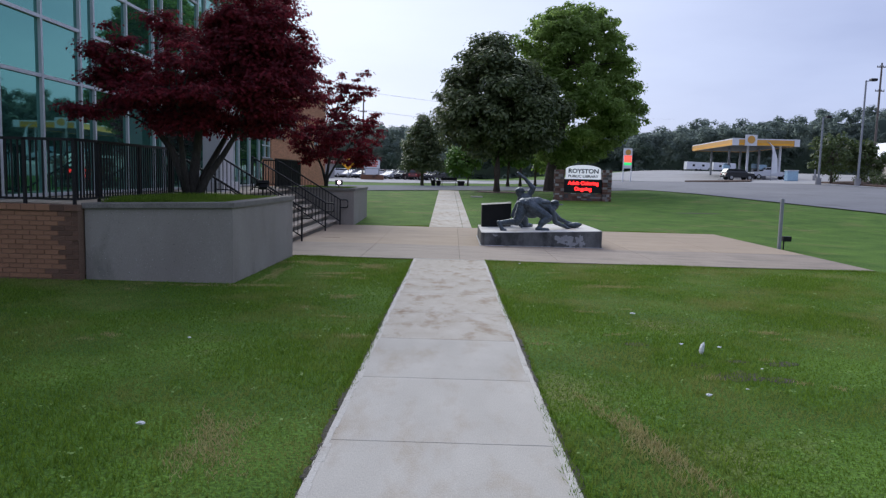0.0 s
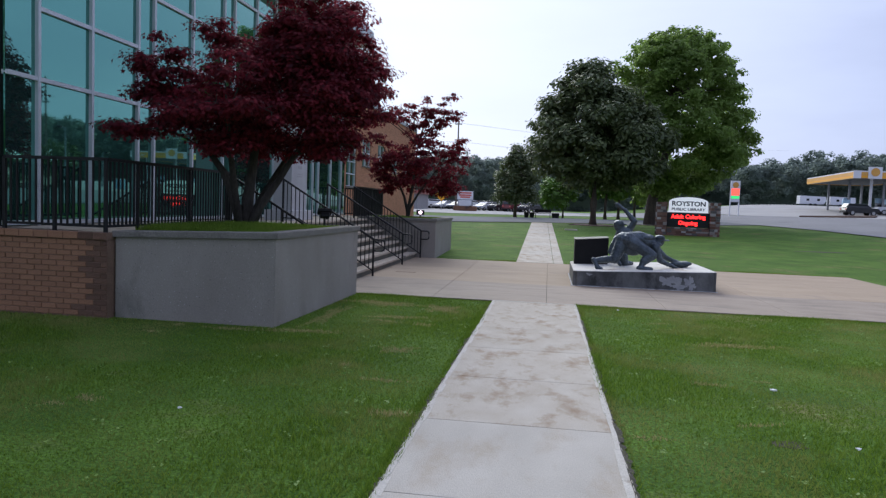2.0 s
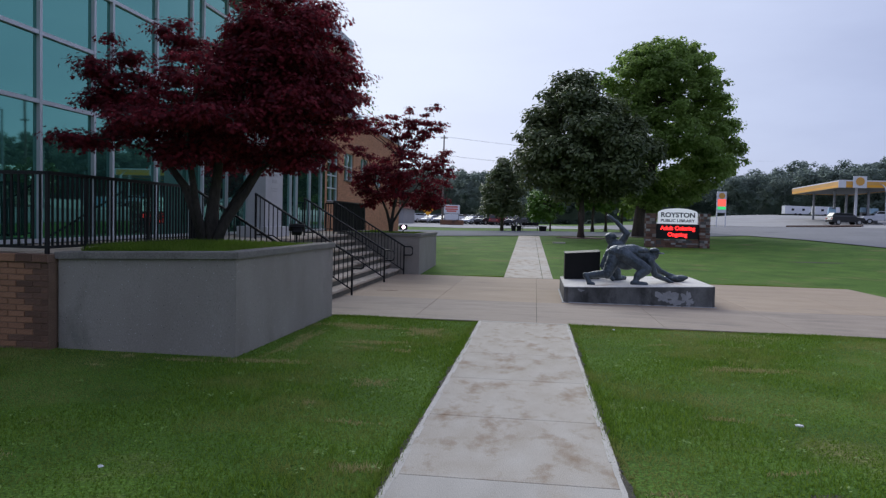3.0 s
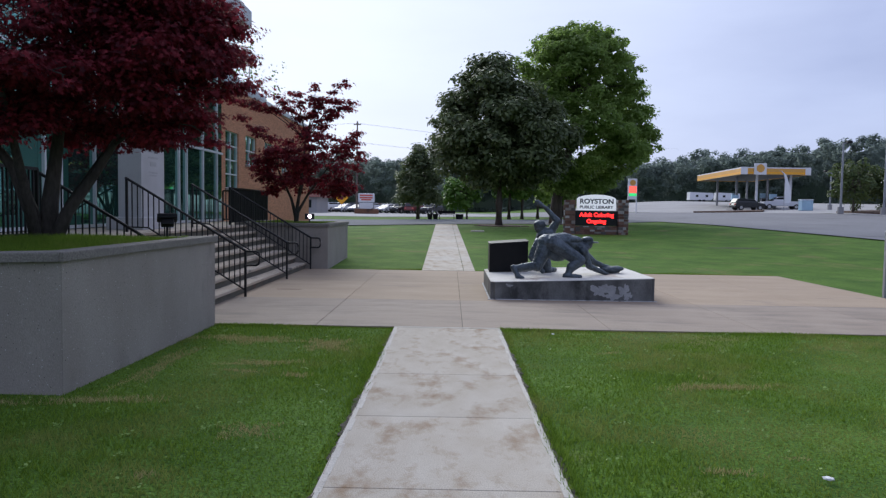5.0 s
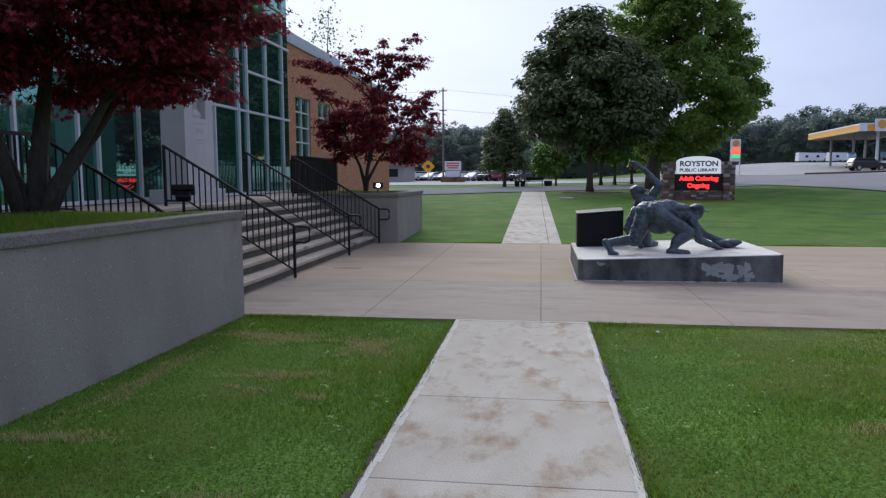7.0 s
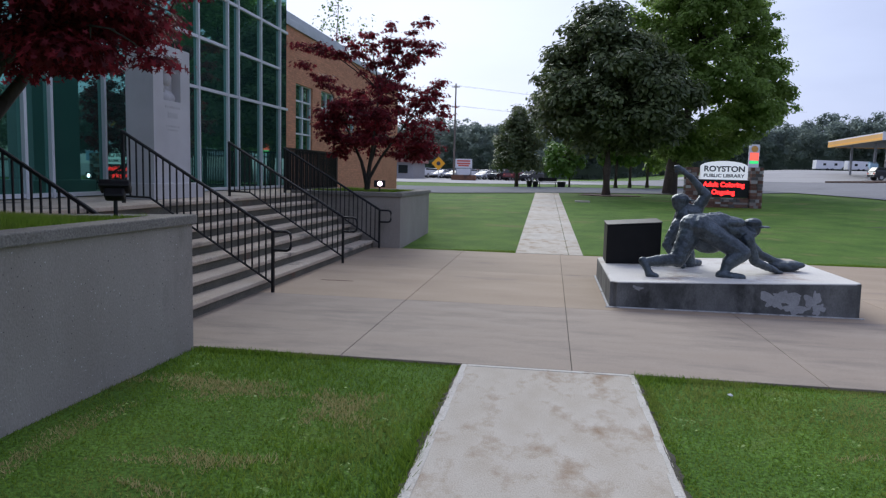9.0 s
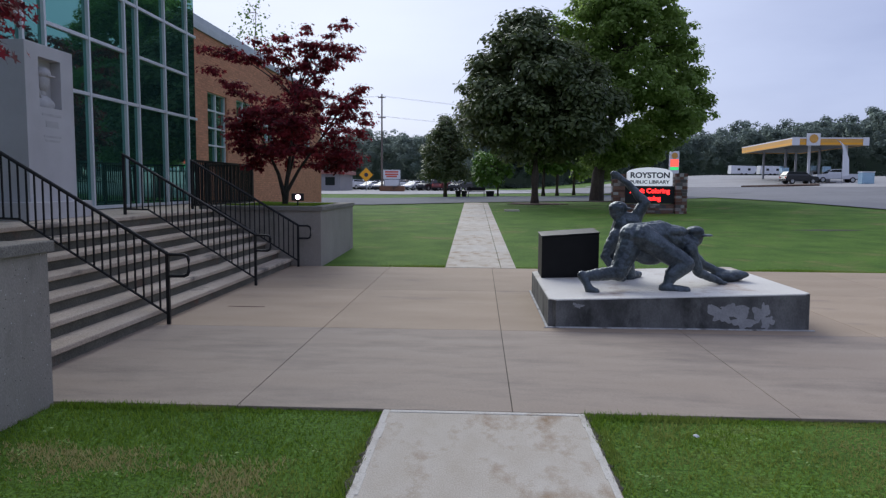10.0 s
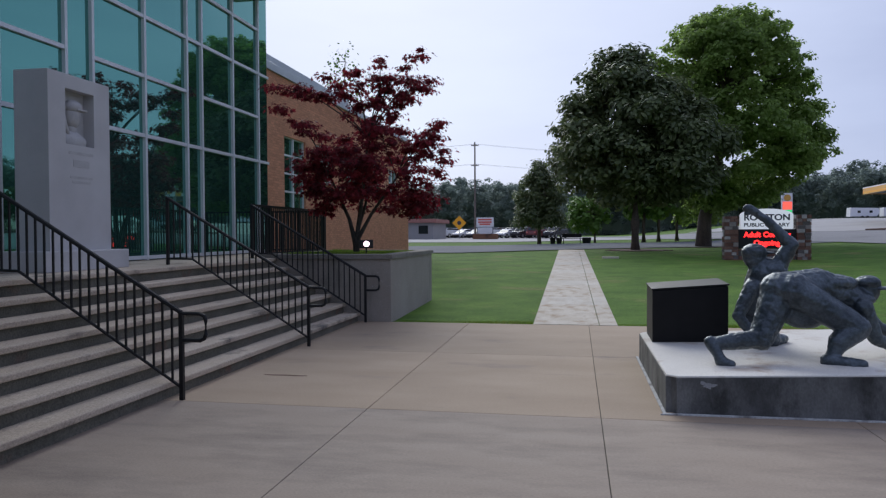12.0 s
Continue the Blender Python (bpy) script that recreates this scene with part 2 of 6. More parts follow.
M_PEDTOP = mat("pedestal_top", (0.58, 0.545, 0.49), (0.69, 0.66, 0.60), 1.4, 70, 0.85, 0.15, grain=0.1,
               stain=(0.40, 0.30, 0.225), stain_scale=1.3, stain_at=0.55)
M_CRUST = mat("lime_crust", (0.42, 0.42, 0.42), (0.58, 0.58, 0.57), 9, 80, 0.95, 0.4, stain=(0.2, 0.19, 0.18), stain_scale=5.0, stain_at=0.5)
M_PEELED = mat("bare_grey_concrete", (0.27, 0.275, 0.28), (0.38, 0.385, 0.39), 5, 60, 0.9, 0.1, grain=0.12)
M_BRONZE = mat("dark_bronze", (0.035, 0.045, 0.054), (0.12, 0.145, 0.165), 5.0, 40, 0.42, 0.2, metal=0.55, spec=0.5, grain=0.2)
M_GRANITE = mat("polished_black", (0.004, 0.004, 0.005), (0.008, 0.008, 0.009), 8, 100, 0.5, 0.03, spec=0.25)
M_BARK = mat("grey_bark", (0.036, 0.03, 0.026), (0.075, 0.065, 0.056), 4, 30, 0.95, 0.7, stretch=(1, 1, 0.3))
M_DARKBARK = mat("dark_bark", (0.075, 0.057, 0.047), (0.13, 0.103, 0.086), 4, 30, 0.95, 0.6, stretch=(1, 1, 0.3))
M_REDLEAF = leaf_mat("crimson_leaf", (0.07, 0.014, 0.021), (0.29, 0.031, 0.045), 0.6, 0.55, 0.2)
M_MAGNOLIA = leaf_mat("magnolia_leaf", (0.06, 0.088, 0.033), (0.155, 0.188, 0.075), 0.5, 0.38, 0.4)
M_MAPLE = leaf_mat("green_leaf", (0.165, 0.255, 0.055), (0.31, 0.43, 0.12), 0.5, 0.7)
M_SAPLING = leaf_mat("spring_leaf", (0.07, 0.15, 0.02), (0.14, 0.25, 0.04), 0.55, 0.3)
# paler and greyer than real leaves: distance haze mixed into the colour
M_WOODS = leaf_mat("hazed_woodland_leaf", (0.19, 0.235, 0.21), (0.25, 0.30, 0.265), 0.9, 0.65, 0.05)
M_SHRUB = leaf_mat("shrub_leaf", (0.06, 0.09, 0.03), (0.125, 0.165, 0.055), 0.6, 0.35)
M_ASPHALT = mat("asphalt", (0.14, 0.138, 0.148), (0.185, 0.183, 0.196), 0.3, 40, 0.85, 0.3, grain=0.15,
                stain=(0.10, 0.10, 0.107), stain_scale=0.25)
M_DRIVE = mat("drive_asphalt", (0.115, 0.122, 0.134), (0.155, 0.163, 0.177), 0.3, 40, 0.95, 0.3, spec=0.15, grain=0.15)
M_APRON = mat("pale_apron", (0.27, 0.262, 0.262), (0.35, 0.338, 0.335), 0.2, 30, 0.9, 0.1, grain=0.1,
              stain=(0.26, 0.24, 0.235), stain_scale=0.12)
M_MULCH = mat("bark_mulch", (0.06, 0.035, 0.025), (0.12, 0.07, 0.05), 3, 40, 0.95, 0.8)
M_SOIL = mat("bare_soil", (0.045, 0.04, 0.028), (0.08, 0.07, 0.045), 5, 50, 0.95, 0.8)
M_WHITE = mat("white_paint", (0.68, 0.68, 0.70), (0.76, 0.76, 0.78), 1, 40, 0.5, 0.03, grain=0.04)
M_GREY = mat("grey_metal", (0.26, 0.27, 0.29), (0.34, 0.35, 0.37), 2, 50, 0.5, 0.1, metal=0.3, grain=0.1)
M_YELLOW = mat("yellow_fascia", (0.66, 0.33, 0.06), (0.72, 0.38, 0.085), 0.5, 20, 0.5, 0.02, grain=0.05)
M_ORANGE = mat("orange_sign", (0.85, 0.36, 0.01), (0.9, 0.42, 0.02), 1, 20, 0.5, 0, grain=0.03)
M_RED = mat("red_sign", (0.60, 0.10, 0.07), (0.68, 0.14, 0.10), 1, 20, 0.5, 0, grain=0.05)
M_CARGLASS = mat("car_glass", (0.015, 0.018, 0.02), (0.025, 0.028, 0.03), 1, 20, 0.08, 0, grain=0.0)
M_TYRE = mat("tyre_rubber", (0.015, 0.015, 0.015), (0.025, 0.025, 0.025), 5, 40, 0.8, 0.1)
M_CHROME = mat("wheel_metal", (0.45, 0.45, 0.46), (0.55, 0.55, 0.56), 5, 40, 0.3, 0, metal=0.9)
M_POLEWOOD = mat("pole_wood", (0.12, 0.10, 0.085), (0.18, 0.15, 0.13), 3, 30, 0.9, 0.3)
M_SLATE = mat("ledge_stone", (0.75, 0.75, 0.75), (1.1, 1.1, 1.1), 3, 40, 0.9, 0.4)
_nt = M_SLATE.node_tree
_oi, _rp, _mu = _nt.nodes.new("ShaderNodeObjectInfo"), _nt.nodes.new("ShaderNodeValToRGB"), _nt.nodes.new("ShaderNodeMixRGB")
_mu.blend_type, _mu.inputs[0].default_value, _rp.color_ramp.interpolation = "MULTIPLY", 1.0, "CONSTANT"
for _at, _c in ((0.0, (0.15, 0.075, 0.055)), (0.28, (0.30, 0.26, 0.24)), (0.5, (0.22, 0.12, 0.09)), (0.72, (0.13, 0.115, 0.11)), (0.86, (0.42, 0.39, 0.37))):
    _e = _rp.color_ramp.elements[0] if _at == 0.0 else _rp.color_ramp.elements.new(_at)
    _e.color = (*_c, 1)
_rp.color_ramp.elements[-1].color = (0.42, 0.39, 0.37, 1)
_bs = _nt.nodes["Principled BSDF"]
_old = _bs.inputs["Base Color"].links[0].from_socket
_nt.links.new(_oi.outputs["Random"], _rp.inputs[0])
_nt.links.new(_old, _mu.inputs[1])
_nt.links.new(_rp.outputs[0], _mu.inputs[2])
_nt.links.new(_mu.outputs[0], _bs.inputs["Base Color"])
M_LED = glow("red_led", (1.0, 0.02, 0.02), 2.2)
M_LAMP = glow("lamp_lens", (1.0, 0.72, 0.86), 5.0)
M_LIT = glow("lit_sign_face", (0.85, 0.9, 1.0), 0.28)
M_PRICE = glow("lit_price_face", (1.0, 0.12, 0.08), 0.7)
M_PRICEG = glow("lit_green_face", (0.05, 0.8, 0.2), 0.5)
M_PALEBLUE = mat("pale_blue_paint", (0.32, 0.50, 0.62), (0.4, 0.58, 0.7), 1, 20, 0.5, 0)
M_INK = mat("dark_lettering", (0.03, 0.035, 0.05), (0.04, 0.045, 0.06), 3, 30, 0.6, 0)

# reflective teal curtain-wall glass
M_GLASS = bpy.data.materials.new("teal_mirror_glass")
M_GLASS.use_nodes = True
_b = M_GLASS.node_tree.nodes["Principled BSDF"]
_b.inputs["Base Color"].default_value = (0.135, 0.36, 0.30, 1)
_b.inputs["Metallic"].default_value, _b.inputs["Roughness"].default_value = 0.9, 0.02
_n = M_GLASS.node_tree.nodes.new("ShaderNodeTexNoise")
_n.inputs["Scale"].default_value = 0.9
_p = M_GLASS.node_tree.nodes.new("ShaderNodeBump")
_p.inputs["Strength"].default_value, _p.inputs["Distance"].default_value = 0.03, 0.05
M_GLASS.node_tree.links.new(_n.outputs["Fac"], _p.inputs["Height"])
M_GLASS.node_tree.links.new(_p.outputs[0], _b.inputs["Normal"])

# ---- builders ----


def thing(name, label="", category="", at=(0, 0, 0), group="", kind=""):
    ob = new(name)
    ob.empty_display_size = 0.2
    ob.matrix_basis = Matrix.Translation(at)
    return tagged(ob, label, category, group, kind)


def finish(bm, name, material, smooth=False):
    me = bpy.data.meshes.new(name)
    bm.normal_update()
    bm.to_mesh(me)
    bm.free()
    me.materials.append(material)
    if smooth:
        me.polygons.foreach_set("use_smooth", [True] * len(me.polygons))
    return me


def hang(ob, parent):
    """Parents ob, whose mesh is in world metres, to a thing or to a part of one."""
    ob.parent = parent
    if parent.parent is None:
        ob.matrix_parent_inverse = parent.matrix_basis.inverted()
    return ob


def part(name, bm, material, parent, label="", smooth=False):
    ob = hang(new(name, finish(bm, name, material, smooth)), parent)
    return tagged(ob, label)


def solo(name, bm, material, label="", category="", kind="", group="", smooth=False):
    return tagged(new(name, finish(bm, name, material, smooth)), label, category, group, kind)


def mesh_ob(name, verts, faces, material, smooth=False):
    me = bpy.data.meshes.new(name)
    me.from_pydata(verts, [], faces)
    me.materials.append(material)
    if smooth:
        me.polygons.foreach_set("use_smooth", [True] * len(me.polygons))
    return new(name, me)


def box(x0, x1, y0, y1, z0, z1, bevel=0.0, bm=None, m=None):
    bm = bm or bmesh.new()
    vs = [bm.verts.new(p) for p in ((x0, y0, z0), (x1, y0, z0), (x1, y1, z0), (x0, y1, z0),
                                    (x0, y0, z1), (x1, y0, z1), (x1, y1, z1), (x0, y1, z1))]
    if m is not None:
        for v in vs:
            v.co = m @ v.co
    fs = [bm.faces.new([vs[i] for i in f]) for f in ((3, 2, 1, 0), (4, 5, 6, 7), (0, 1, 5, 4), (1, 2, 6, 5), (2, 3, 7, 6), (3, 0, 4, 7))]
    if bevel:
        es = list({e for f in fs for e in f.edges})
        bmesh.ops.bevel(bm, geom=es, offset=bevel, segments=2, affect="EDGES", profile=0.5)
    return bm


def prism(points, z0, z1, bevel=0.0, bm=None):
    """An upright slab over a polygon given counter-clockwise; z0 and z1 may be functions of x and y."""
    bm = bm or bmesh.new()
    lo = z0 if callable(z0) else (lambda x, y: z0)
    hi = z1 if callable(z1) else (lambda x, y: z1)
    a = [bm.verts.new((x, y, lo(x, y))) for x, y in points]
    b = [bm.verts.new((x, y, hi(x, y))) for x, y in points]
    n = len(points)
    fs = [bm.faces.new(a[::-1]), bm.faces.new(b)]
    fs += [bm.faces.new((a[i], a[(i + 1) % n], b[(i + 1) % n], b[i])) for i in range(n)]
    if bevel:
        bmesh.ops.bevel(bm, geom=list(fs[1].edges), offset=bevel, segments=2, affect="EDGES", profile=0.5)
    return bm


def tube(points, r, sides=8, bm=None, r_end=None):
    """A round bar along points, tapering to r_end."""
    bm = bm or bmesh.new()
    pts = [Vector(p) for p in points]
    rings = []
    n = len(pts)
    for i, p in enumerate(pts):
        d = (pts[min(i + 1, n - 1)] - pts[max(i - 1, 0)]).normalized()
        q = d.to_track_quat("Z", "Y")
        rad = r if r_end is None else r + (r_end - r) * i / (n - 1)
        rings.append([bm.verts.new(p + q @ Vector((rad * math.cos(a), rad * math.sin(a), 0)))
                      for a in (2 * math.pi * k / sides for k in range(sides))])
    for u, v in zip(rings, rings[1:]):
        for k in range(sides):
            bm.faces.new((u[k], u[(k + 1) % sides], v[(k + 1) % sides], v[k]))
    bm.faces.new(rings[0][::-1])
    bm.faces.new(rings[-1])
    return bm


def ball(c, r, bm=None, squash=(1, 1, 1), turn=None, seg=14):
    bm = bm or bmesh.new()
    m = Matrix.Translation(c) @ (turn.to_4x4() if turn else Matrix()) @ Matrix.Diagonal((r * squash[0], r * squash[1], r * squash[2], 1))
    bmesh.ops.create_uvsphere(bm, u_segments=seg, v_segments=max(6, seg // 2), radius=1, matrix=m)
    return bm


def word_mesh(name, body, size, bold):
    cu = bpy.data.curves.new(name, "FONT")
    cu.body, cu.size, cu.align_x, cu.align_y, cu.extrude, cu.offset = body, size, "CENTER", "CENTER", 0.004, bold
    tmp = bpy.data.objects.new(name, cu)
    scene.collection.objects.link(tmp)
    me = bpy.data.meshes.new_from_object(tmp.evaluated_get(bpy.context.evaluated_depsgraph_get()))
    bpy.data.objects.remove(tmp)
    xs = [v.co.x for v in me.vertices]
    return me, min(xs), max(xs)


def text_part(name, body, size, m, material, parent, label="", bold=0.0):
    """A centred line of lettering, each word a part of its own."""
    made = [word_mesh(name, w, size, bold) for w in body.split()]
    gap = 0.3 * size
    x = -(sum(b - a for _, a, b in made) + gap * (len(made) - 1)) / 2
    for me, a, b in made:
        me.transform(m @ Matrix.Translation((x - a, 0, 0)))
        me.materials.clear()
        me.materials.append(material)
        tagged(hang(new(name, me), parent), label)
        x += b - a + gap


# ---- ground ----


def ease(a, b, v):
    return min(max((v - a) / (b - a), 0.0), 1.0)


def ground_z(x, y):
    """The lie of the land: level by the plaza, rising gently ahead and across the road."""
    z = 0.021 * min(max(0.0, y - 9.5), 30.5) + 0.003 * min(max(0.0, y - 40.0), 80.0)
    z += 0.035 * min(max(0.0, y - 98.0), 50.0) * ease(15, 45, x)
    return z + 0.04 * min(max(0.0, x - 9.0), 40.0) * ease(10, 60, y)


def sheet(name, xs, ys, lift, material, label, keep=None):
    vs = [(x, y, ground_z(x, y) + lift) for y in ys for x in xs]
    w = len(xs)
    fs = [(j * w + i, j * w + i + 1, (j + 1) * w + i + 1, (j + 1) * w + i) for j in range(len(ys) - 1) for i in range(w - 1)]
    return tagged(mesh_ob(name, vs, fs, material), label, kind="structure")


def lane(name, rows, lift, material, label, across=8, depth=0.0):
    """A paved strip that follows the land between two edges: rows of (x0, y0, x1, y1), densely resampled."""
    dense = []
    for a, b in zip(rows, rows[1:]):
        k = max(1, int(math.hypot(b[0] - a[0], b[1] - a[1]) / 2.5))
        dense += [[a[i] + (b[i] - a[i]) * s / k for i in range(4)] for s in range(k)]
    dense.append(rows[-1])
    vs, fs = [], []
    for x0, y0, x1, y1 in dense:
        for s in range(across + 1):
            x, y = x0 + (x1 - x0) * s / across, y0 + (y1 - y0) * s / across
            vs.append((x, y, ground_z(x, y) + lift))
    w = across + 1
    for j in range(len(dense) - 1):
        fs += [(j * w + i, j * w + i + 1, (j + 1) * w + i + 1, (j + 1) * w + i) for i in range(across)]
    ob = mesh_ob(name, vs, fs, material)
    if depth:
        md = ob.modifiers.new("depth", "SOLIDIFY")
        md.thickness, md.offset = depth, -1
    return tagged(ob, label, kind="structure")


XS = [-600, -300, -150, -80, -50] + [-40 + 2 * i for i in range(51)] + [70, 90, 130, 200, 350, 600]
YS = [-600, -200, -80, -40] + [-25 + 2.5 * i for i in range(61)] + [140, 170, 220, 320, 600]
sheet("ground", XS, YS, -0.025, M_GRASS, "mown green lawn with worn straw patches")
# highway on the far side of the lawn, bending away ahead
ROAD = [(27.5, -60, 44, -60), (26, -10, 42, -10), (24, 10, 41, 12), (22.2, 22, 40, 32), (20.2, 31, 39, 47), (18.2, 41, 37, 63), (16.8, 52, 34, 76),
        (14.5, 66, 31, 90), (9, 92, 25, 112), (0, 125, 14, 140)]
lane("road", ROAD, 0.03, M_ASPHALT, "grey asphalt highway with worn surface", 10)
lane("road_apron", [(44.5, -30, 130, -30), (41.5, 12, 130, 12), (39.6, 47, 120, 47), (34.6, 76, 115, 80), (26, 112, 110, 116), (20, 134, 100, 150), (36, 160, 120, 178)],
     0.035, M_APRON, "pale concrete forecourt across the highway", 40)
lane("drive", [(-60, 35.5, -60, 47), (-20, 35.2, -20, 47.5), (-6.4, 35.6, -7.8, 50.5), (-0.6, 39.6, -0.6, 58.5), (5, 44, 3.5, 62), (18.5, 49, 15.5, 66)],
     0.02, M_DRIVE, "grey asphalt side drive between lawns", 8)
lane("parking_lot", [(-90, 66, -90, 140), (-30, 66, -30, 140), (-8, 69, -6, 138), (10, 90, -1, 132)], 0.02, M_APRON, "pale parking lot beyond the drive", 8)

# ---- paving ----


def half_walk(y, side):
    """Half-width of the near sidewalk on one side; it widens away from the plaza."""
    return 0.7625 + (0.006 if side > 0 else 0.0028) * max(0.0, -y - 2.5)


walk_near = thing("sidewalk", "narrow pale concrete sidewalk with stained slabs", at=(0, -10, 0), kind="structure")
for i in range(20):
    y1 = -0.012 if i == 0 else -1.415 - 1.505 * i
    y0 = -1.409 - 1.505 * (i + 1)
    part("slab", prism([(-half_walk(y0, -1), y0), (half_walk(y0, 1), y0), (half_walk(y1, 1), y1), (-half_walk(y1, -1), y1)], -0.09, 0.0, 0.005), M_WALK_DIRTY if i < 4 else M_WALK, walk_near)
part("tooled_edge", box(-0.704, 0.704, -0.072, -0.02, -0.02, 0.004, 0.002), M_RIM, walk_near, "smooth pale tooled slab edge")
rge = random.Random(41)
for side in (-1, 1):
    for k in range(44):
        y1, y0 = -0.02 - 0.3 * k, -0.318 - 0.3 * k
        ra, rb = half_walk(y0, side) - 0.004, half_walk(y1, side) - 0.004
        inner = 0.05 + rge.uniform(-0.014, 0.014)
        pts = [(side * (ra - inner), y0), (side * (ra - rge.uniform(0, 0.012)), y0), (side * (rb - rge.uniform(0, 0.012)), y1), (side * (rb - inner), y1)]
        part("tooled_edge", prism(pts if side > 0 else pts[::-1], -0.02, 0.003), M_RIM, walk_near)
walk_far = thing("sidewalk", "pale concrete sidewalk crossing the rear lawn", at=(0, 20, 0.2), kind="structure")
for i in range(20):
    ya, yb = 9.44 + 1.5 * i, 9.44 + 1.5 * i + 1.494
    ca, cb = -0.009 * (ya - 9.4), -0.009 * (yb - 9.4)
    for u, v in ((-0.75, 0.40), (0.412, 0.72)):
        part("slab", prism([(ca + u, ya), (ca + v, ya), (cb + v, yb), (cb + u, yb)],
                           lambda x, y: ground_z(0, y) - 0.09, lambda x, y: ground_z(0, y) + 0.006, 0.008), M_WALK_DIRTY if i % 3 < 2 else M_WALK, walk_far)
plaza = thing("plaza", "tan concrete plaza in large jointed slabs", at=(2, 4, 0), kind="structure")
PX = [-4.0, -1.9, 0.22, 2.35, 4.55, 6.8, 9.02]
PY = [(0.0, 3.05), (3.05, 6.2), (6.2, 9.42)]
for x0, x1 in zip(PX, PX[1:]):
    for y0, y1 in PY:
        part("slab", box(x0 + 0.003, x1 - 0.003, y0 + 0.003, y1 - 0.003, -0.12, 0.0, 0.004), M_PLAZA_GREY if y0 < 1 else M_PLAZA, plaza)
part("joint_bed", box(-4.0, 9.0, 0.02, 9.4, -0.2, -0.008), M_SOIL, plaza)

# ---- front steps and landing ----
LAND = 1.175
stairs = thing("staircase", "broad worn concrete steps up to the library landing", "stairs", at=(-4.9, 4.7, 0), kind="structure")
for i in range(7):
    x = -3.96 - 0.277 * i
    top = LAND * (i + 1) / 7
    part("step", box(-6.4 if i == 6 else x - 0.30, x + 0.02, 0.02, 9.4, top - 0.06, top, 0.012), M_STEP, stairs, "pale nosed concrete tread")
    part("riser", box(x - 0.29, x - 0.03, 0.02, 9.4, 0.0 if i == 0 else top - LAND / 7 - 0.05, top - 0.062), M_RISER, stairs, "dark concrete riser with rusty stains")
landing = solo("landing", box(-7.9, -6.404, -3.78, 13.4, 0.9, LAND - 0.004), M_STEP, "concrete landing before the glass front", kind="structure")
part("fill", box(-7.9, -5.95, -3.78, 0.0, 0.0, LAND - 0.01), M_STEP, landing)
part("fill", box(-7.9, -5.95, 9.42, 13.4, 0.0, LAND - 0.01), M_STEP, landing)


def planter(label, ring, z_top, soil_z):
    """A raised bed of exposed-aggregate panels with a coping at height z_top(x); ring runs counter-clockwise."""
    cx, cy = sum(p[0] for p in ring) / len(ring), sum(p[1] for p in ring) / len(ring)
    t = thing("planter", label, "planter", at=(cx, cy, 0), group="raised planters")
    n = len(ring)
    c = Vector((cx, cy))
    for i in range(n):
        a, b = Vector(ring[i]), Vector(ring[(i + 1) % n])
        d = (b - a).normalized()
        o = Vector((d.y, -d.x))
        a2, b2 = a + d * 0.006, b - d * 0.006
        part("panel", prism([tuple(a2), tuple(b2), tuple(b2 - o * 0.16), tuple(a2 - o * 0.16)][::1], -0.15, lambda x, y: z_top(x) - 0.09, 0.0), M_AGGREGATE, t)
        a3, b3 = a + o * 0.04, b + o * 0.04
        if i == 0 or i == 1 or n == 4:
            part("coping", prism([tuple(a3 - d * 0.028), tuple(b3 + d * 0.0), tuple(b3 - o * 0.3), tuple(a3 - d * 0.028 - o * 0.3)], lambda x, y: z_top(x) - 0.086, lambda x, y: z_top(x) - 0.002 * i, 0.012), M_COPING, t)
    inner = [tuple(c + (Vector(p) - c) * 0.93) for p in ring]
    part("soil", prism(inner, 0.2, soil_z), M_GRASS, t, "grass-topped soil")
    return t


planter("tall grey aggregate planter beside the steps with grassy soil", [(-5.78, -3.86), (-3.42, -3.9), (-3.34, -0.02), (-5.9, 0.0)], lambda x: 1.265 + 0.03 * (x + 3.4), 1.19)
planter("grey aggregate planter beyond the steps holding a red tree", [(-5.9, 9.44), (-3.36, 9.42), (-3.36, 13.2), (-5.9, 13.2)], lambda x: 1.245, 1.2)
low_wall = solo("wall_base", box(-16, -9.6, -4.02, -3.84, -0.15, 1.06), M_LOWBRICK, "low brown brick base wall with dark water stains", kind="structure")
part("mortar", box(-9.6, -5.8, -4.012, -3.84, -0.15, 1.06), M_MORTAR, low_wall, "recessed dark mortar")
part("cap_bed", box(-9.6, -5.8, -4.035, -3.82, 1.064, 1.16), M_MORTAR, low_wall)
part("cap", box(-16, -9.6, -4.05, -3.82, 1.064, 1.17, 0.01), M_LOWBRICK, low_wall)

# ---- library ----
library = thing("library_building", "brick library with a tall teal glass front", "building", at=(-10, 5, 0))


def face_x(y):
    return -7.6


def bar(y0, y1, z0, z1, d=0.055, material=M_ALU, name="mullion"):
    pts = [(face_x(y0) - 0.06, y0), (face_x(y0) + d, y0), (face_x(y1) + d, y1), (face_x(y1) - 0.06, y1)]
    part(name, prism(pts, z0, z1), material, library)


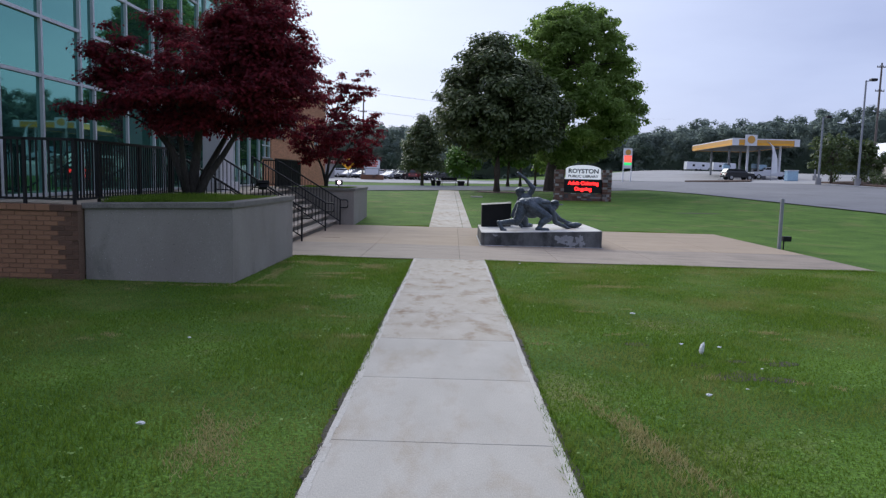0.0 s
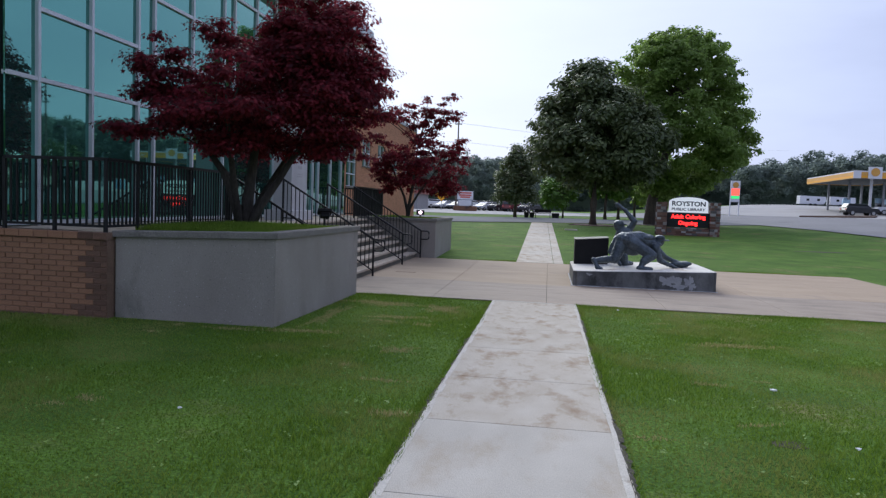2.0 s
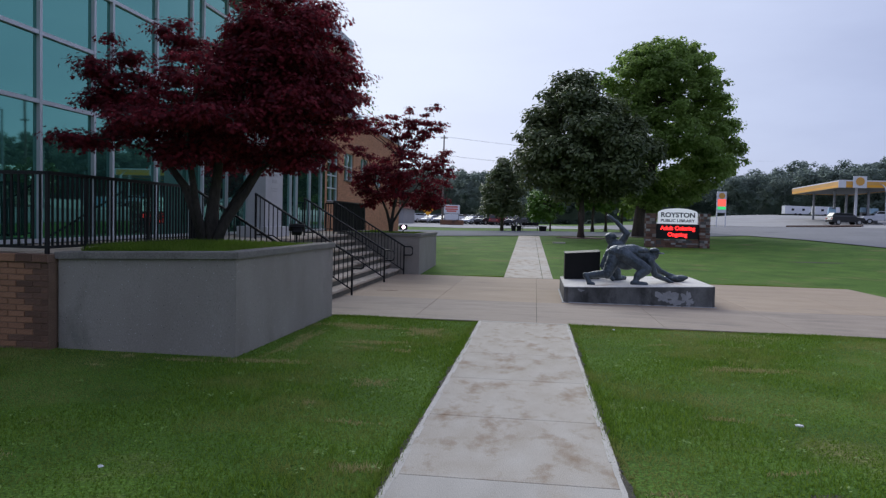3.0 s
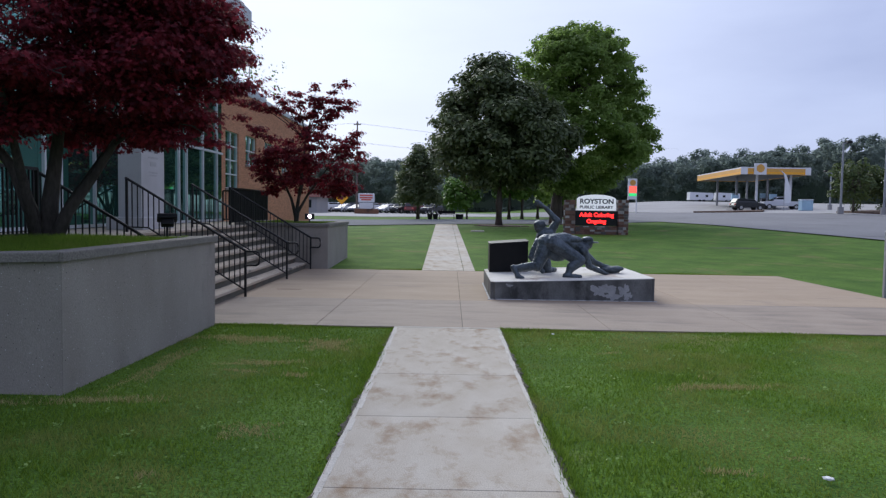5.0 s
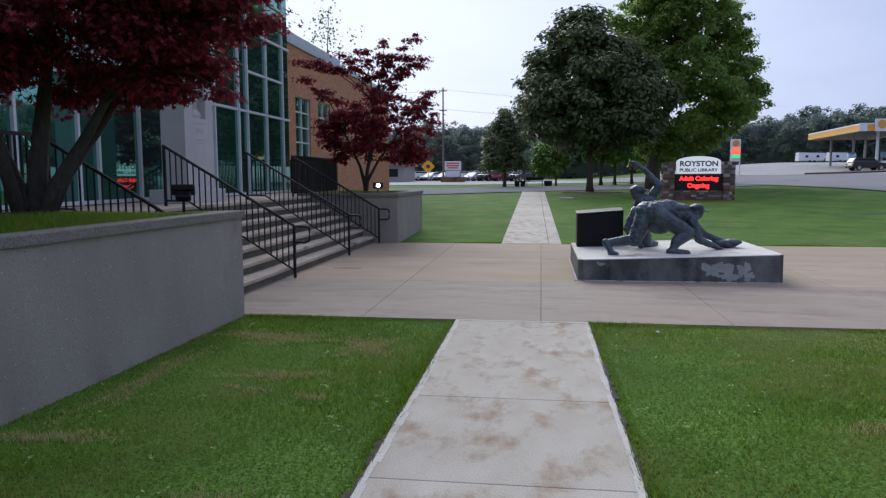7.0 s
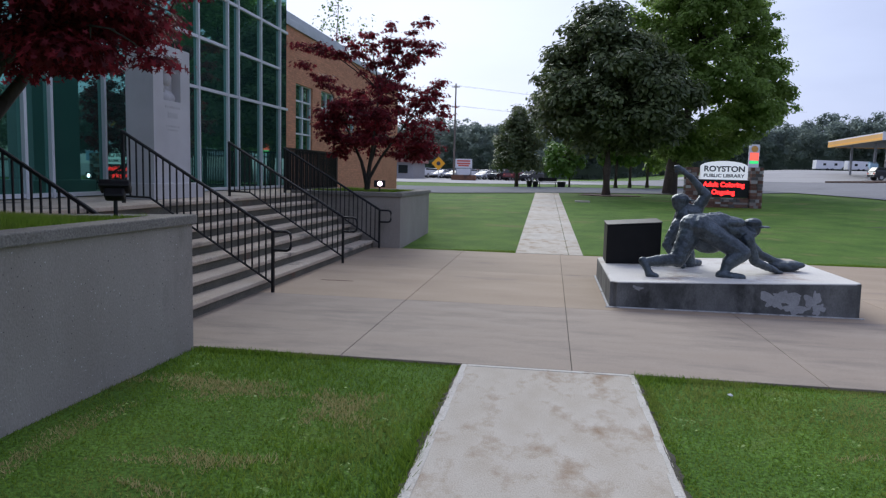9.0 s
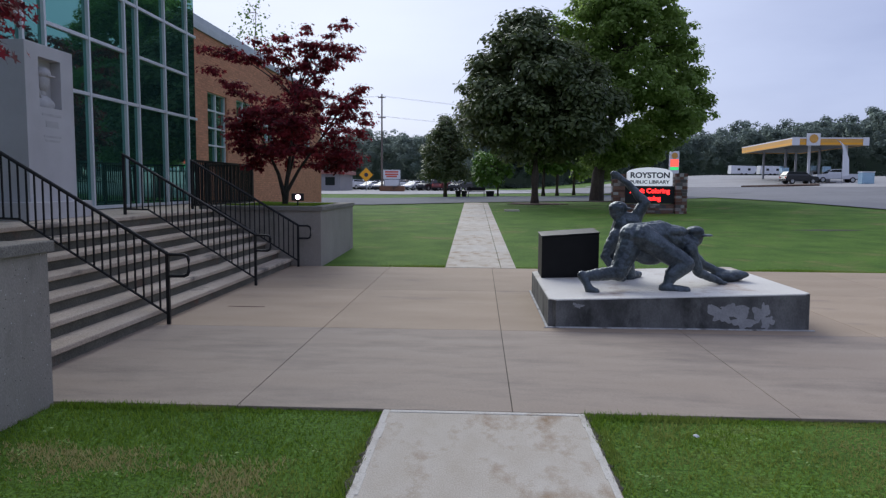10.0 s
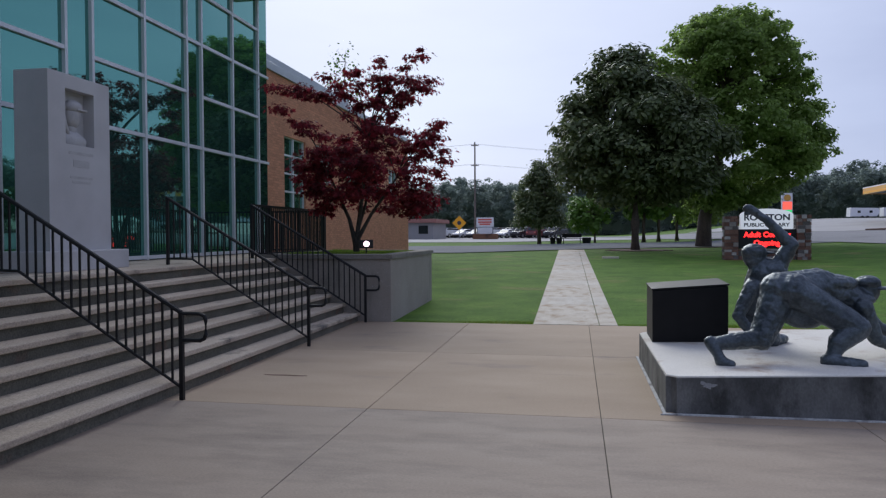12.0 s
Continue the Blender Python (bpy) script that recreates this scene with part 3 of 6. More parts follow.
UPR = [-3.76, -3.1, -1.82, -0.45, 0.1, 1.62, 3.1, 3.66, 4.98, 6.27, 6.88, 8.28, 9.68, 10.25, 11.6, 12.9, 13.5]
TOPZ = 7.5
LEVELS = [LAND, 3.4, 4.46, 5.52, 6.56, TOPZ]
NARROW = {0, 3, 6, 9, 12, 15}
for y in UPR[1:-1]:
    bar(y - 0.03, y + 0.03, LAND, TOPZ, 0.06)
for i, (y0, y1) in enumerate(zip(UPR, UPR[1:])):
    zs = [LAND, 3.4, 5.52, TOPZ] if i in NARROW else LEVELS
    for z0, z1 in zip(zs, zs[1:]):
        part("pane", prism([(face_x(y0) - 0.03, y0 + 0.03), (face_x(y0), y0 + 0.03), (face_x(y1), y1 - 0.03), (face_x(y1) - 0.03, y1 - 0.03)],
                           z0 + 0.01, z1 - 0.01), M_GLASS, library)
    for z in zs[:-1]:
        zc = z + (0.05 if z == LAND else 0)
        bar(y0 + 0.031, y1 - 0.031, zc - 0.032, zc + 0.032, 0.052, name="transom")
# return faces of the glass front
for ye, x_end, s in ((-3.8, -16.0, -1), (13.51, -8.5, 1)):
    xs = [face_x(ye) - 0.08, x_end] if s > 0 else [face_x(ye) - 0.08, -8.25, -9.6, -10.95, -12.3, -14.1, -16]
    for xa, xb in zip(xs, xs[1:]):
        for z0, z1 in zip(LEVELS, LEVELS[1:]):
            part("pane", box(xb + 0.03, xa - 0.03, min(ye, ye + s * 0.03), max(ye, ye + s * 0.03), z0 + 0.03, z1 - 0.03), M_GLASS, library)
            part("transom", box(xb + 0.03, xa - 0.03, ye - 0.05, ye + 0.05, z0 - 0.028, z0 + 0.028), M_ALU, library)
        part("mullion", box(xb - 0.03, xb + 0.03, ye - 0.06, ye + 0.06, LAND, TOPZ), M_ALU, library)
# solid filler; its dark colour plays the unlit rooms behind the panes
part("core", box(-16, face_x(13.4) - 0.12, -3.7, 13.35, 0.2, TOPZ - 0.02), M_ROOF, library, "solid block behind the glass, dark in place of an unlit interior")
part("roof", box(-17, -6.65, -4.6, 13.66, TOPZ + 0.034, TOPZ + 0.6, 0.02), M_PARAPET, library, "flat roof with a deep pale overhang")
part("soffit", box(-16.9, -6.72, -4.5, 13.59, TOPZ + 0.004, TOPZ + 0.03), M_WHITE, library, "pale soffit under the roof edge")
# brick wing with windows
WX = -8.4
WINDOWS = [(16.4, 18.05, 2.36, 4.52, 2), (19.0, 20.6, 3.38, 4.58, 2), (22.0, 23.5, 3.38, 4.58, 2), (25.2, 26.7, 3.38, 4.58, 2), (28.2, 29.7, 3.38, 4.58, 2)]
ys = [13.36]
for a, b, z0, z1, _ in WINDOWS:
    part("wall", box(WX - 0.3, WX, ys[-1], a, 0, 6.2), M_WINGBRICK, library, "orange brick wing wall")
    part("wall", box(WX - 0.3, WX, a, b, 0, z0), M_WINGBRICK, library)
    part("wall", box(WX - 0.3, WX, a, b, z1, 6.2), M_WINGBRICK, library)
    ys.append(b)
part("wall", box(WX - 0.3, WX, ys[-1], 32.0, 0, 6.2), M_WINGBRICK, library)
part("wall", box(-30, WX - 0.302, 31.7, 32.0, 0, 6.2), M_WINGBRICK, library)
for a, b, z0, z1, cols in WINDOWS:
    w = part("window", box(WX - 0.16, WX - 0.12, a, b, z0, z1), M_GLASS, library, "dark teal glazing in a grey frame")
    rows = 4 if z1 - z0 > 2 else 2
    for k in range(cols + 1):
        y = a + (b - a) * k / cols
        part("frame", box(WX - 0.118, WX - 0.06, max(a, y - 0.03), min(b, y + 0.03), z0, z1), M_ALU, w)
    for k in range(rows + 1):
        z = z0 + (z1 - z0) * k / rows
        part("frame", box(WX - 0.117, WX - 0.062, a + 0.03, b - 0.03, max(z0, z - 0.025), min(z1, z + 0.025)), M_ALU, w)
    part("sill", box(WX - 0.1, WX + 0.05, a - 0.05, b + 0.05, z0 - 0.08, z0 - 0.003), M_COPING, library)
part("parapet", box(WX - 0.35, WX + 0.06, 13.56, 32.1, 6.204, 6.42, 0.01), M_PARAPET, library, "grey weathered metal roof edge")
part("parapet", box(WX - 1.2, WX - 0.36, 13.56, 23.5, 6.3, 6.85, 0.01), M_PARAPET, library, "pale set-back metal roof edge")
part("wing_roof", box(-30, WX - 0.36, 13.56, 32.0, 6.1, 6.29), M_ROOF, library)

# ---- railings ----
R_TOP, R_BAR = 0.024, 0.009


def square_bar(p, q, w):
    """A straight bar of square section between two points."""
    p, q = Vector(p), Vector(q)
    d = q - p
    m = Matrix.Translation(p) @ d.to_track_quat("Z", "Y").to_matrix().to_4x4()
    return box(-w, w, -w, w, 0, d.length, m=m)


def stair_rail(y, label):
    t = thing("handrail", label, "railing", at=(-3.8, y, 0), group="stair handrails")
    xb, xp = -3.80, -6.02
    zb, zt = 0.86, 2.175
    part("top_rail", tube([(xb, y, zb), (xp - 0.02, y, zt + 0.012)], R_TOP, 8), M_BLACK, t)
    part("bottom_rail", tube([(xb, y, 0.12), (-5.62, y, 1.26), (xp, y, 1.27)], 0.016, 8), M_BLACK, t)
    part("post", square_bar((xb, y, 0), (xb, y, zb), 0.02), M_BLACK, t)
    part("post", square_bar((xp, y, LAND), (xp, y, zt - 0.01), 0.02), M_BLACK, t)
    pts = [(xb, y, zb - 0.01), (xb + 0.2, y, zb - 0.01), (xb + 0.245, y, zb - 0.03), (xb + 0.26, y, zb - 0.07), (xb + 0.26, y, zb - 0.21),
           (xb + 0.245, y, zb - 0.25), (xb + 0.2, y, zb - 0.27), (xb, y, zb - 0.27)]
    part("rail_loop", tube(pts, 0.02, 8), M_BLACK, t)
    n = 22
    for i in range(1, n):
        x = xb + (xp - xb) * i / n
        s = (xb - x) / (xb - xp)
        lo = 0.12 + 1.14 * (xb - x) / (xb + 5.62) if x > -5.62 else 1.265
        part("baluster", square_bar((x, y, lo), (x, y, zb + (zt - zb) * s), R_BAR), M_BLACK, t)


for y, lab in ((0.12, "black steel handrail against the tall planter"), (3.08, "black steel stair handrail with a looped lower end"),
               (6.45, "black steel stair handrail with a looped lower end"), (9.27, "black steel handrail beside the rear planter")):
    stair_rail(y, lab)


def fence(points, label):
    t = thing("fence", label, "railing", at=(*points[0], LAND), group="landing fences")
    for (xa, ya), (xb, yb) in zip(points, points[1:]):
        n = max(2, round(math.hypot(xb - xa, yb - ya) / 0.097))
        part("top_rail", square_bar((xa, ya, 2.18), (xb, yb, 2.18), 0.022), M_BLACK, t)
        part("bottom_rail", square_bar((xa, ya, 1.245), (xb, yb, 1.245), 0.018), M_BLACK, t)
        for i in range(0 if (xa, ya) == points[0] else 1, n + 1):
            x, y = xa + (xb - xa) * i / n, ya + (yb - ya) * i / n
            big = i == 0 or i == n or i % 16 == 8
            part("post" if big else "baluster", square_bar((x, y, LAND - 0.03 if big else 1.245), (x, y, 2.18), 0.022 if big else 0.0115), M_BLACK, t)


fence([(-7.5, -3.86), (-5.93, -3.86), (-5.93, 0.05)], "black steel picket fence at the landing edge by the planter")
fence([(-6.04, 9.33), (-6.04, 13.3), (-7.5, 13.3)], "black steel picket fence behind the rear planter")

# ---- monument ----
mon = thing("monument", "tall white granite monument with a carved portrait niche", "monument", at=(-6.5, 4.95, LAND))
MX0, MX1 = -6.78, -6.30
bm = box(MX0, MX1, 4.36, 5.52, LAND, 3.66, 0.006)
part("shaft", bm, M_STONE, mon)
cutter = solo("niche_cut", box(MX1 - 0.16, MX1 + 0.1, 4.66, 5.20, 2.78, 3.48), M_CUT)
shaft = mon.children[0]
md = shaft.modifiers.new("niche", "BOOLEAN")
md.object, md.solver = cutter, "EXACT"
dg = bpy.context.evaluated_depsgraph_get()
cut_mesh = bpy.data.meshes.new_from_object(shaft.evaluated_get(dg))
shaft.modifiers.clear()
shaft.data = cut_mesh
bpy.data.objects.remove(cutter)
part("plinth", box(MX0 - 0.15, MX1 + 0.12, 4.14, 5.74, LAND, 1.43, 0.01), M_STONE, mon)
bm = ball((MX1 - 0.12, 4.93, 3.17), 0.15, squash=(0.6, 0.85, 1.15))
ball((MX1 - 0.11, 4.93, 3.28), 0.155, bm, (0.62, 0.95, 0.6))
box(MX1 - 0.11, MX1 - 0.01, 4.9, 5.09, 3.235, 3.262, 0.008, bm)
bat_line = [(MX1 - 0.11, 4.70, 3.36), (MX1 - 0.09, 4.76, 3.05), (MX1 - 0.07, 4.82, 2.86)]
tube(bat_line, 0.032, 8, bm, 0.02)
ball((MX1 - 0.11, 5.0, 2.84), 0.19, bm, (0.5, 0.8, 0.5))
ball((MX1 - 0.13, 4.75, 2.86), 0.14, bm, (0.5, 0.8, 0.7))
ball((MX1 - 0.13, 4.92, 2.98), 0.1, bm, (0.6, 0.75, 1.1))
ball((MX1 - 0.14, 4.92, 2.82), 0.26, bm, (0.5, 0.98, 0.62))
part("relief", bm, M_CUT, mon, "carved portrait relief left as a plain shape", smooth=True)
for z, w, h in ((2.66, 0.46, 0.035), (2.5, 0.3, 0.09), (2.35, 0.42, 0.03), (2.29, 0.34, 0.03)):
    part("inscription", box(MX1 - 0.002, MX1 + 0.003, 4.94 - w / 2, 4.94 + w / 2, z, z + h), M_CUT, mon, "carved line of lettering")


def floodlight(x, y, z, aim, lit, label):
    t = thing("floodlight", label, "lamp", at=(x, y, z), group="landscape floodlights")
    part("stake", tube([(x, y, z - 0.1), (x, y, z + 0.2)], 0.018), M_BLACK, t)
    d = (Vector(aim) - Vector((x, y, z + 0.26))).normalized()
    m = Matrix.Translation((x, y, z + 0.26)) @ d.to_track_quat("Z", "Y").to_matrix().to_4x4()
    part("head", box(-0.13, 0.13, -0.08, 0.08, -0.02, 0.05, 0.015, m=m), M_BLACK, t)
    part("housing", box(-0.085, 0.085, -0.055, 0.055, -0.11, -0.018, 0.02, m=m), M_BLACK, t)
    part("lens", tube([m @ Vector((0, 0, 0.051)), m @ Vector((0, 0, 0.062))], 0.052, 16), M_LAMP if lit else M_CARGLASS, t, "bright lamp lens" if lit else "dark lamp lens")


floodlight(-3.95, 9.85, 1.17, (0.0, -2.0, 1.9), True, "small lit floodlight on a stake in the rear planter")
floodlight(-3.88, -0.38, 1.24, (-4.6, 1.2, 4.5), False, "black unlit floodlight on the tall planter")

# ---- statue group ----


def ped_top(x):
    return 0.325 + 0.035 * (x - 0.8)


ped = thing("pedestal", "low concrete statue pedestal with dark peeling sides", "pedestal", at=(2.35, 4.8, 0))
PR = [(0.80, 3.29), (3.93, 3.33), (3.93, 6.2), (0.80, 6.2)]
bm = bmesh.new()
lo = [bm.verts.new((x, y - (0.01 if y < 4 else 0), -0.01)) for x, y in PR]
hi = [bm.verts.new((x, y, ped_top(x) - 0.004)) for x, y in PR]
bm.faces.new(lo[::-1]), bm.faces.new(hi)
for i in range(4):
    bm.faces.new((lo[i], lo[(i + 1) % 4], hi[(i + 1) % 4], hi[i]))
bmesh.ops.bevel(bm, geom=[e for e in bm.edges if abs(e.verts[0].co.z - e.verts[1].co.z) > 0.2], offset=0.085, segments=3, affect="EDGES")
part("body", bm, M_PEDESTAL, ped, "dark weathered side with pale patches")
rg = random.Random(8)
for k, (x, z, w, h) in enumerate(((2.88, 0.2, 0.28, 0.24), (2.98, 0.25, 0.26, 0.14), (3.1, 0.13, 0.28, 0.2), (3.33, 0.2, 0.15, 0.26), (3.41, 0.1, 0.12, 0.14), (1.15, 0.27, 0.1, 0.06))):
    bm = bmesh.new()
    ph = [rg.uniform(0, 6.28) for _ in range(4)]
    ring = []
    for q in range(44):
        a_ = 2 * math.pi * q / 44
        rr = 0.5 * (1 + 0.28 * math.sin(2 * a_ + ph[0]) + 0.22 * math.sin(3 * a_ + ph[1]) + 0.2 * math.sin(5 * a_ + ph[2]) + 0.14 * math.sin(9 * a_ + ph[3]))
        ring.append((x + w * rr * math.cos(a_), z + h * rr * math.sin(a_)))
    bm.faces.new([bm.verts.new((px, 3.279 + 0.04 * (px - 0.8) / 3.13 + 0.01 * min(1.0, pz / 0.36) - 0.0015 * (k % 3) - 0.004, min(max(0.012, pz), ped_top(px) - 0.02))) for px, pz in ring])
    part("bare_patch", bm, M_PEELED, ped, "pale patch where the dark coat has peeled")
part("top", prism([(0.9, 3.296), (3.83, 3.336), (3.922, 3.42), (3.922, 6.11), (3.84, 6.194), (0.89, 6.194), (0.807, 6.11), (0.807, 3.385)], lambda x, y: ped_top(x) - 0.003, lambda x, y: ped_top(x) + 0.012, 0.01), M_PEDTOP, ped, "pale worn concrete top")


for pts in ([(0.74, 3.245), (3.95, 3.295), (3.95, 3.325), (0.80, 3.285)], [(0.768, 3.25), (0.798, 3.29), (0.798, 6.24), (0.768, 6.24)]):
    part("lime_line", prism(pts, -0.002, 0.012, 0.004), M_CRUST, ped, "pale lime crust along the foot")


def capsule(bm, p, q, r0, r1):
    p, q = Vector(p), Vector(q)
    tube([p, p.lerp(q, 0.5), q], r0, 12, bm, r1)
    ball(p, r0, bm, seg=12)
    ball(q, r1, bm, seg=12)


def statue(label, limbs, blobs):
    """One cast figure: limbs and rounded masses fused into a single skin."""
    bm = bmesh.new()
    for p, q, r0, r1 in limbs:
        capsule(bm, p, q, r0, r1)
    for c, r, s in blobs:
        ball(c, r, bm, s)
    ob = solo("statue", bm, M_BRONZE, label, "statue", group="statue figures", smooth=True)
    md = ob.modifiers.new("fuse", "REMESH")
    md.mode, md.voxel_size, md.use_smooth_shade = "VOXEL", 0.011, True
    sm = ob.modifiers.new("soften", "SMOOTH")
    sm.factor, sm.iterations = 0.5, 3
    tex = bpy.data.textures.new("folds", "CLOUDS")
    tex.noise_scale = 0.16
    dm = ob.modifiers.new("cloth_folds", "DISPLACE")
    dm.texture, dm.strength, dm.mid_level, dm.texture_coords = tex, 0.014, 0.5, "LOCAL"
    crease = bpy.data.textures.new("creases", "MARBLE")
    crease.noise_scale, crease.turbulence, crease.marble_type = 0.09, 9.0, "SHARP"
    cm = ob.modifiers.new("cloth_creases", "DISPLACE")
    cm.texture, cm.strength, cm.mid_level, cm.texture_coords = crease, 0.011, 0.4, "LOCAL"
    return ob


SX = 0.25
LEGS = [
    ((1.12, 3.84, 0.39), (1.03, 3.9, 0.56), 0.048, 0.06), ((1.05, 3.9, 0.55), (1.50, 3.96, 0.60), 0.062, 0.10),
           ((1.50, 3.96, 0.60), (1.68, 4.08, 1.0), 0.115, 0.165), ((1.11, 3.84, 0.385), (1.2, 3.79, 0.375), 0.047, 0.036),
           ((2.05, 3.87, 0.425), (2.31, 3.73, 0.41), 0.058, 0.046), ((2.09, 3.87, 0.42), (2.16, 3.9, 0.58), 0.055, 0.085),
           ((2.16, 3.9, 0.58), (2.34, 3.95, 0.72), 0.092, 0.12), ((2.34, 3.95, 0.72), (1.80, 4.0, 1.06), 0.115, 0.165)]
UPPER = [
    ((1.72, 4.1, 1.06), (2.08, 4.2, 1.08), 0.17, 0.185), ((2.08, 4.2, 1.08), (2.42, 4.25, 0.93), 0.185, 0.15),
           ((2.42, 4.25, 0.93), (2.52, 4.28, 1.0), 0.07, 0.07),
           ((2.44, 4.08, 0.90), (2.56, 4.1, 0.60), 0.09, 0.066), ((2.56, 4.1, 0.60), (2.88, 4.25, 0.46), 0.064, 0.042),
           ((2.48, 4.4, 0.88), (2.72, 4.5, 0.66), 0.08, 0.062), ((2.72, 4.5, 0.66), (3.02, 4.55, 0.54), 0.06, 0.045)]
statue("dark bronze figure crouching low with an outstretched mitt",
       [((SX + p[0], p[1], p[2]), (SX + q[0], q[1], q[2]), r, s) for p, q, r, s in LEGS + UPPER],
       [((SX + c_[0], c_[1], c_[2]), r, s) for c_, r, s in (
           ((1.92, 4.1, 0.84), 0.2, (1.15, 0.85, 0.75)), ((2.2, 4.2, 1.12), 0.16, (1.4, 1.1, 0.55)), ((1.72, 4.08, 1.07), 0.185, (1.1, 1.0, 0.9)),
           ((2.06, 3.88, 0.395), 0.05, (1.2, 0.9, 0.6)), ((2.27, 3.75, 0.395), 0.055, (1.6, 0.95, 0.5)), ((2.46, 4.2, 0.96), 0.11, (1.1, 1.2, 0.7)), ((2.55, 4.28, 1.04), 0.105, (1.0, 0.85, 1.12)), ((2.55, 4.28, 1.12), 0.112, (1.05, 0.9, 0.6)),
           ((2.67, 4.27, 1.07), 0.1, (1.1, 0.9, 0.13)), ((3.08, 4.56, 0.50), 0.17, (1.45, 0.95, 0.45)), ((3.2, 4.5, 0.53), 0.11, (1.4, 1.0, 0.5)), ((2.98, 4.56, 0.56), 0.08, (1.3, 0.9, 0.6)), ((2.93, 4.26, 0.445), 0.06, (1.4, 0.8, 0.4)))])
statue("dark bronze figure leaning back with one arm raised",
       [((SX + p[0], p[1], p[2]), (SX + q[0], q[1], q[2]), r, s) for p, q, r, s in (
           ((1.78, 4.95, 1.17), (1.64, 4.95, 0.80), 0.18, 0.155), ((1.64, 4.95, 0.80), (1.78, 5.0, 0.60), 0.155, 0.15),
           ((1.76, 4.95, 1.19), (1.69, 4.93, 1.32), 0.07, 0.07),
           ((1.88, 4.9, 1.23), (2.02, 4.88, 1.48), 0.092, 0.076), ((2.02, 4.88, 1.48), (1.76, 4.88, 1.76), 0.074, 0.044),
           ((1.76, 4.88, 1.76), (1.62, 4.88, 1.86), 0.045, 0.035), ((1.66, 4.88, 1.85), (1.56, 4.88, 1.82), 0.03, 0.02),
           ((1.62, 4.85, 1.03), (1.47, 4.8, 0.72), 0.085, 0.062), ((1.47, 4.8, 0.72), (1.60, 4.75, 0.54), 0.06, 0.047), ((1.60, 4.75, 0.54), (1.72, 4.72, 0.42), 0.045, 0.04),
           ((1.78, 5.0, 0.60), (1.84, 4.98, 0.45), 0.15, 0.105), ((1.84, 4.98, 0.44), (2.02, 5.2, 0.42), 0.09, 0.06))],
       [((SX + c_[0], c_[1], c_[2]), r, s) for c_, r, s in (
           ((1.66, 4.93, 1.35), 0.118, (1.0, 0.9, 1.1)), ((1.79, 4.93, 1.395), 0.075, (1.2, 0.9, 0.16)), ((1.84, 4.92, 1.2), 0.15, (1.0, 1.1, 0.9)),  ((1.66, 4.93, 1.40), 0.124, (1.05, 0.95, 0.75)), ((1.59, 4.88, 1.88), 0.055, (1.2, 0.7, 0.7)))])
bb = thing("box", "polished black block with a sloping top on the pedestal", "box", at=(1.27, 5.7, 0.36))
bm = bmesh.new()
pts = [(0.88, 5.30), (1.71, 5.26), (1.73, 6.04), (0.89, 6.07)]
prism(pts, lambda x, y: ped_top(x) + 0.0125, lambda x, y: 0.94 + 0.08 * (x - 0.85) + 0.02 * (y - 5.2), 0.012, bm)
part("block", bm, M_GRANITE, bb)
part("lid", prism([(0.87, 5.29), (1.72, 5.25), (1.74, 6.05), (0.88, 6.08)], lambda x, y: 0.944 + 0.08 * (x - 0.85) + 0.02 * (y - 5.2), lambda x, y: 0.962 + 0.08 * (x - 0.85) + 0.02 * (y - 5.2), 0.004), M_GRANITE, bb)
puck = thing("ground_light", "small black round light set on the pedestal", "lamp", at=(2.2, 5.5, 0.38))
part("housing", tube([(2.12, 5.45, ped_top(2.12) + 0.01), (2.12, 5.45, ped_top(2.12) + 0.06)], 0.1, 16), M_BLACK, puck)
part("lens", tube([(2.12, 5.45, ped_top(2.12) + 0.061), (2.12, 5.45, ped_top(2.12) + 0.066)], 0.07, 16), M_CARGLASS, puck)

# ---- grey post at the plaza edge ----
gp = thing("post", "plain grey square metal post at the plaza edge", "post", at=(9.12, 4.75, 0))
part("shaft", box(9.08, 9.16, 4.71, 4.79, -0.05, 1.36, 0.006), M_GREY, gp)
part("cap", box(9.076, 9.164, 4.706, 4.794, 1.361, 1.375, 0.004), M_GREY, gp)
ol = thing("outlet_box", "small black weatherproof outlet box on a stake", "outlet box", at=(9.4, 4.75, 0))
part("stake", tube([(9.24, 4.75, -0.03), (9.24, 4.75, 0.34)], 0.02), M_BLACK, ol)
part("housing", box(9.2, 9.42, 4.68, 4.82, 0.2, 0.34, 0.01), M_BLACK, ol)

# ---- library sign ----
SY = 30.0
sg = thing("sign", "library sign with a lit message board between stone pillars", "sign", at=(8.2, SY, 0.43))
rng = random.Random(5)


def stone_pile(x0, x1, y0, y1, z0, z1, parent, name):
    """A ledge-stone block: a core with rows of uneven stones on the two seen faces."""
    core = part(name, box(x0 + 0.04, x1 - 0.04, y0 + 0.04, y1 - 0.04, z0, z1), M_SLATE, parent, "stacked brown and grey ledge stone")
    z = z0
    while z < z1 - 0.05:
        h = min(rng.uniform(0.10, 0.19), z1 - z)
        x = x0
        while x < x1 - 0.02:
            w = min(rng.uniform(0.16, 0.36), x1 - x)
            o = rng.uniform(0, 0.035)
            part("stone", box(x + 0.008, x + w - 0.008, y0 - o, y0 + 0.2, z + 0.008, z + h - 0.008), M_SLATE, core)
            x += w
        part("stone", box(x0 - rng.uniform(0, 0.03), x0 + 0.1, y0 + 0.21, y1, z + 0.008, z + h - 0.008), M_SLATE, core)
        part("stone", box(x1 - 0.1, x1 + rng.uniform(0, 0.03), y0 + 0.21, y1, z + 0.008, z + h - 0.008), M_SLATE, core)
        z += h


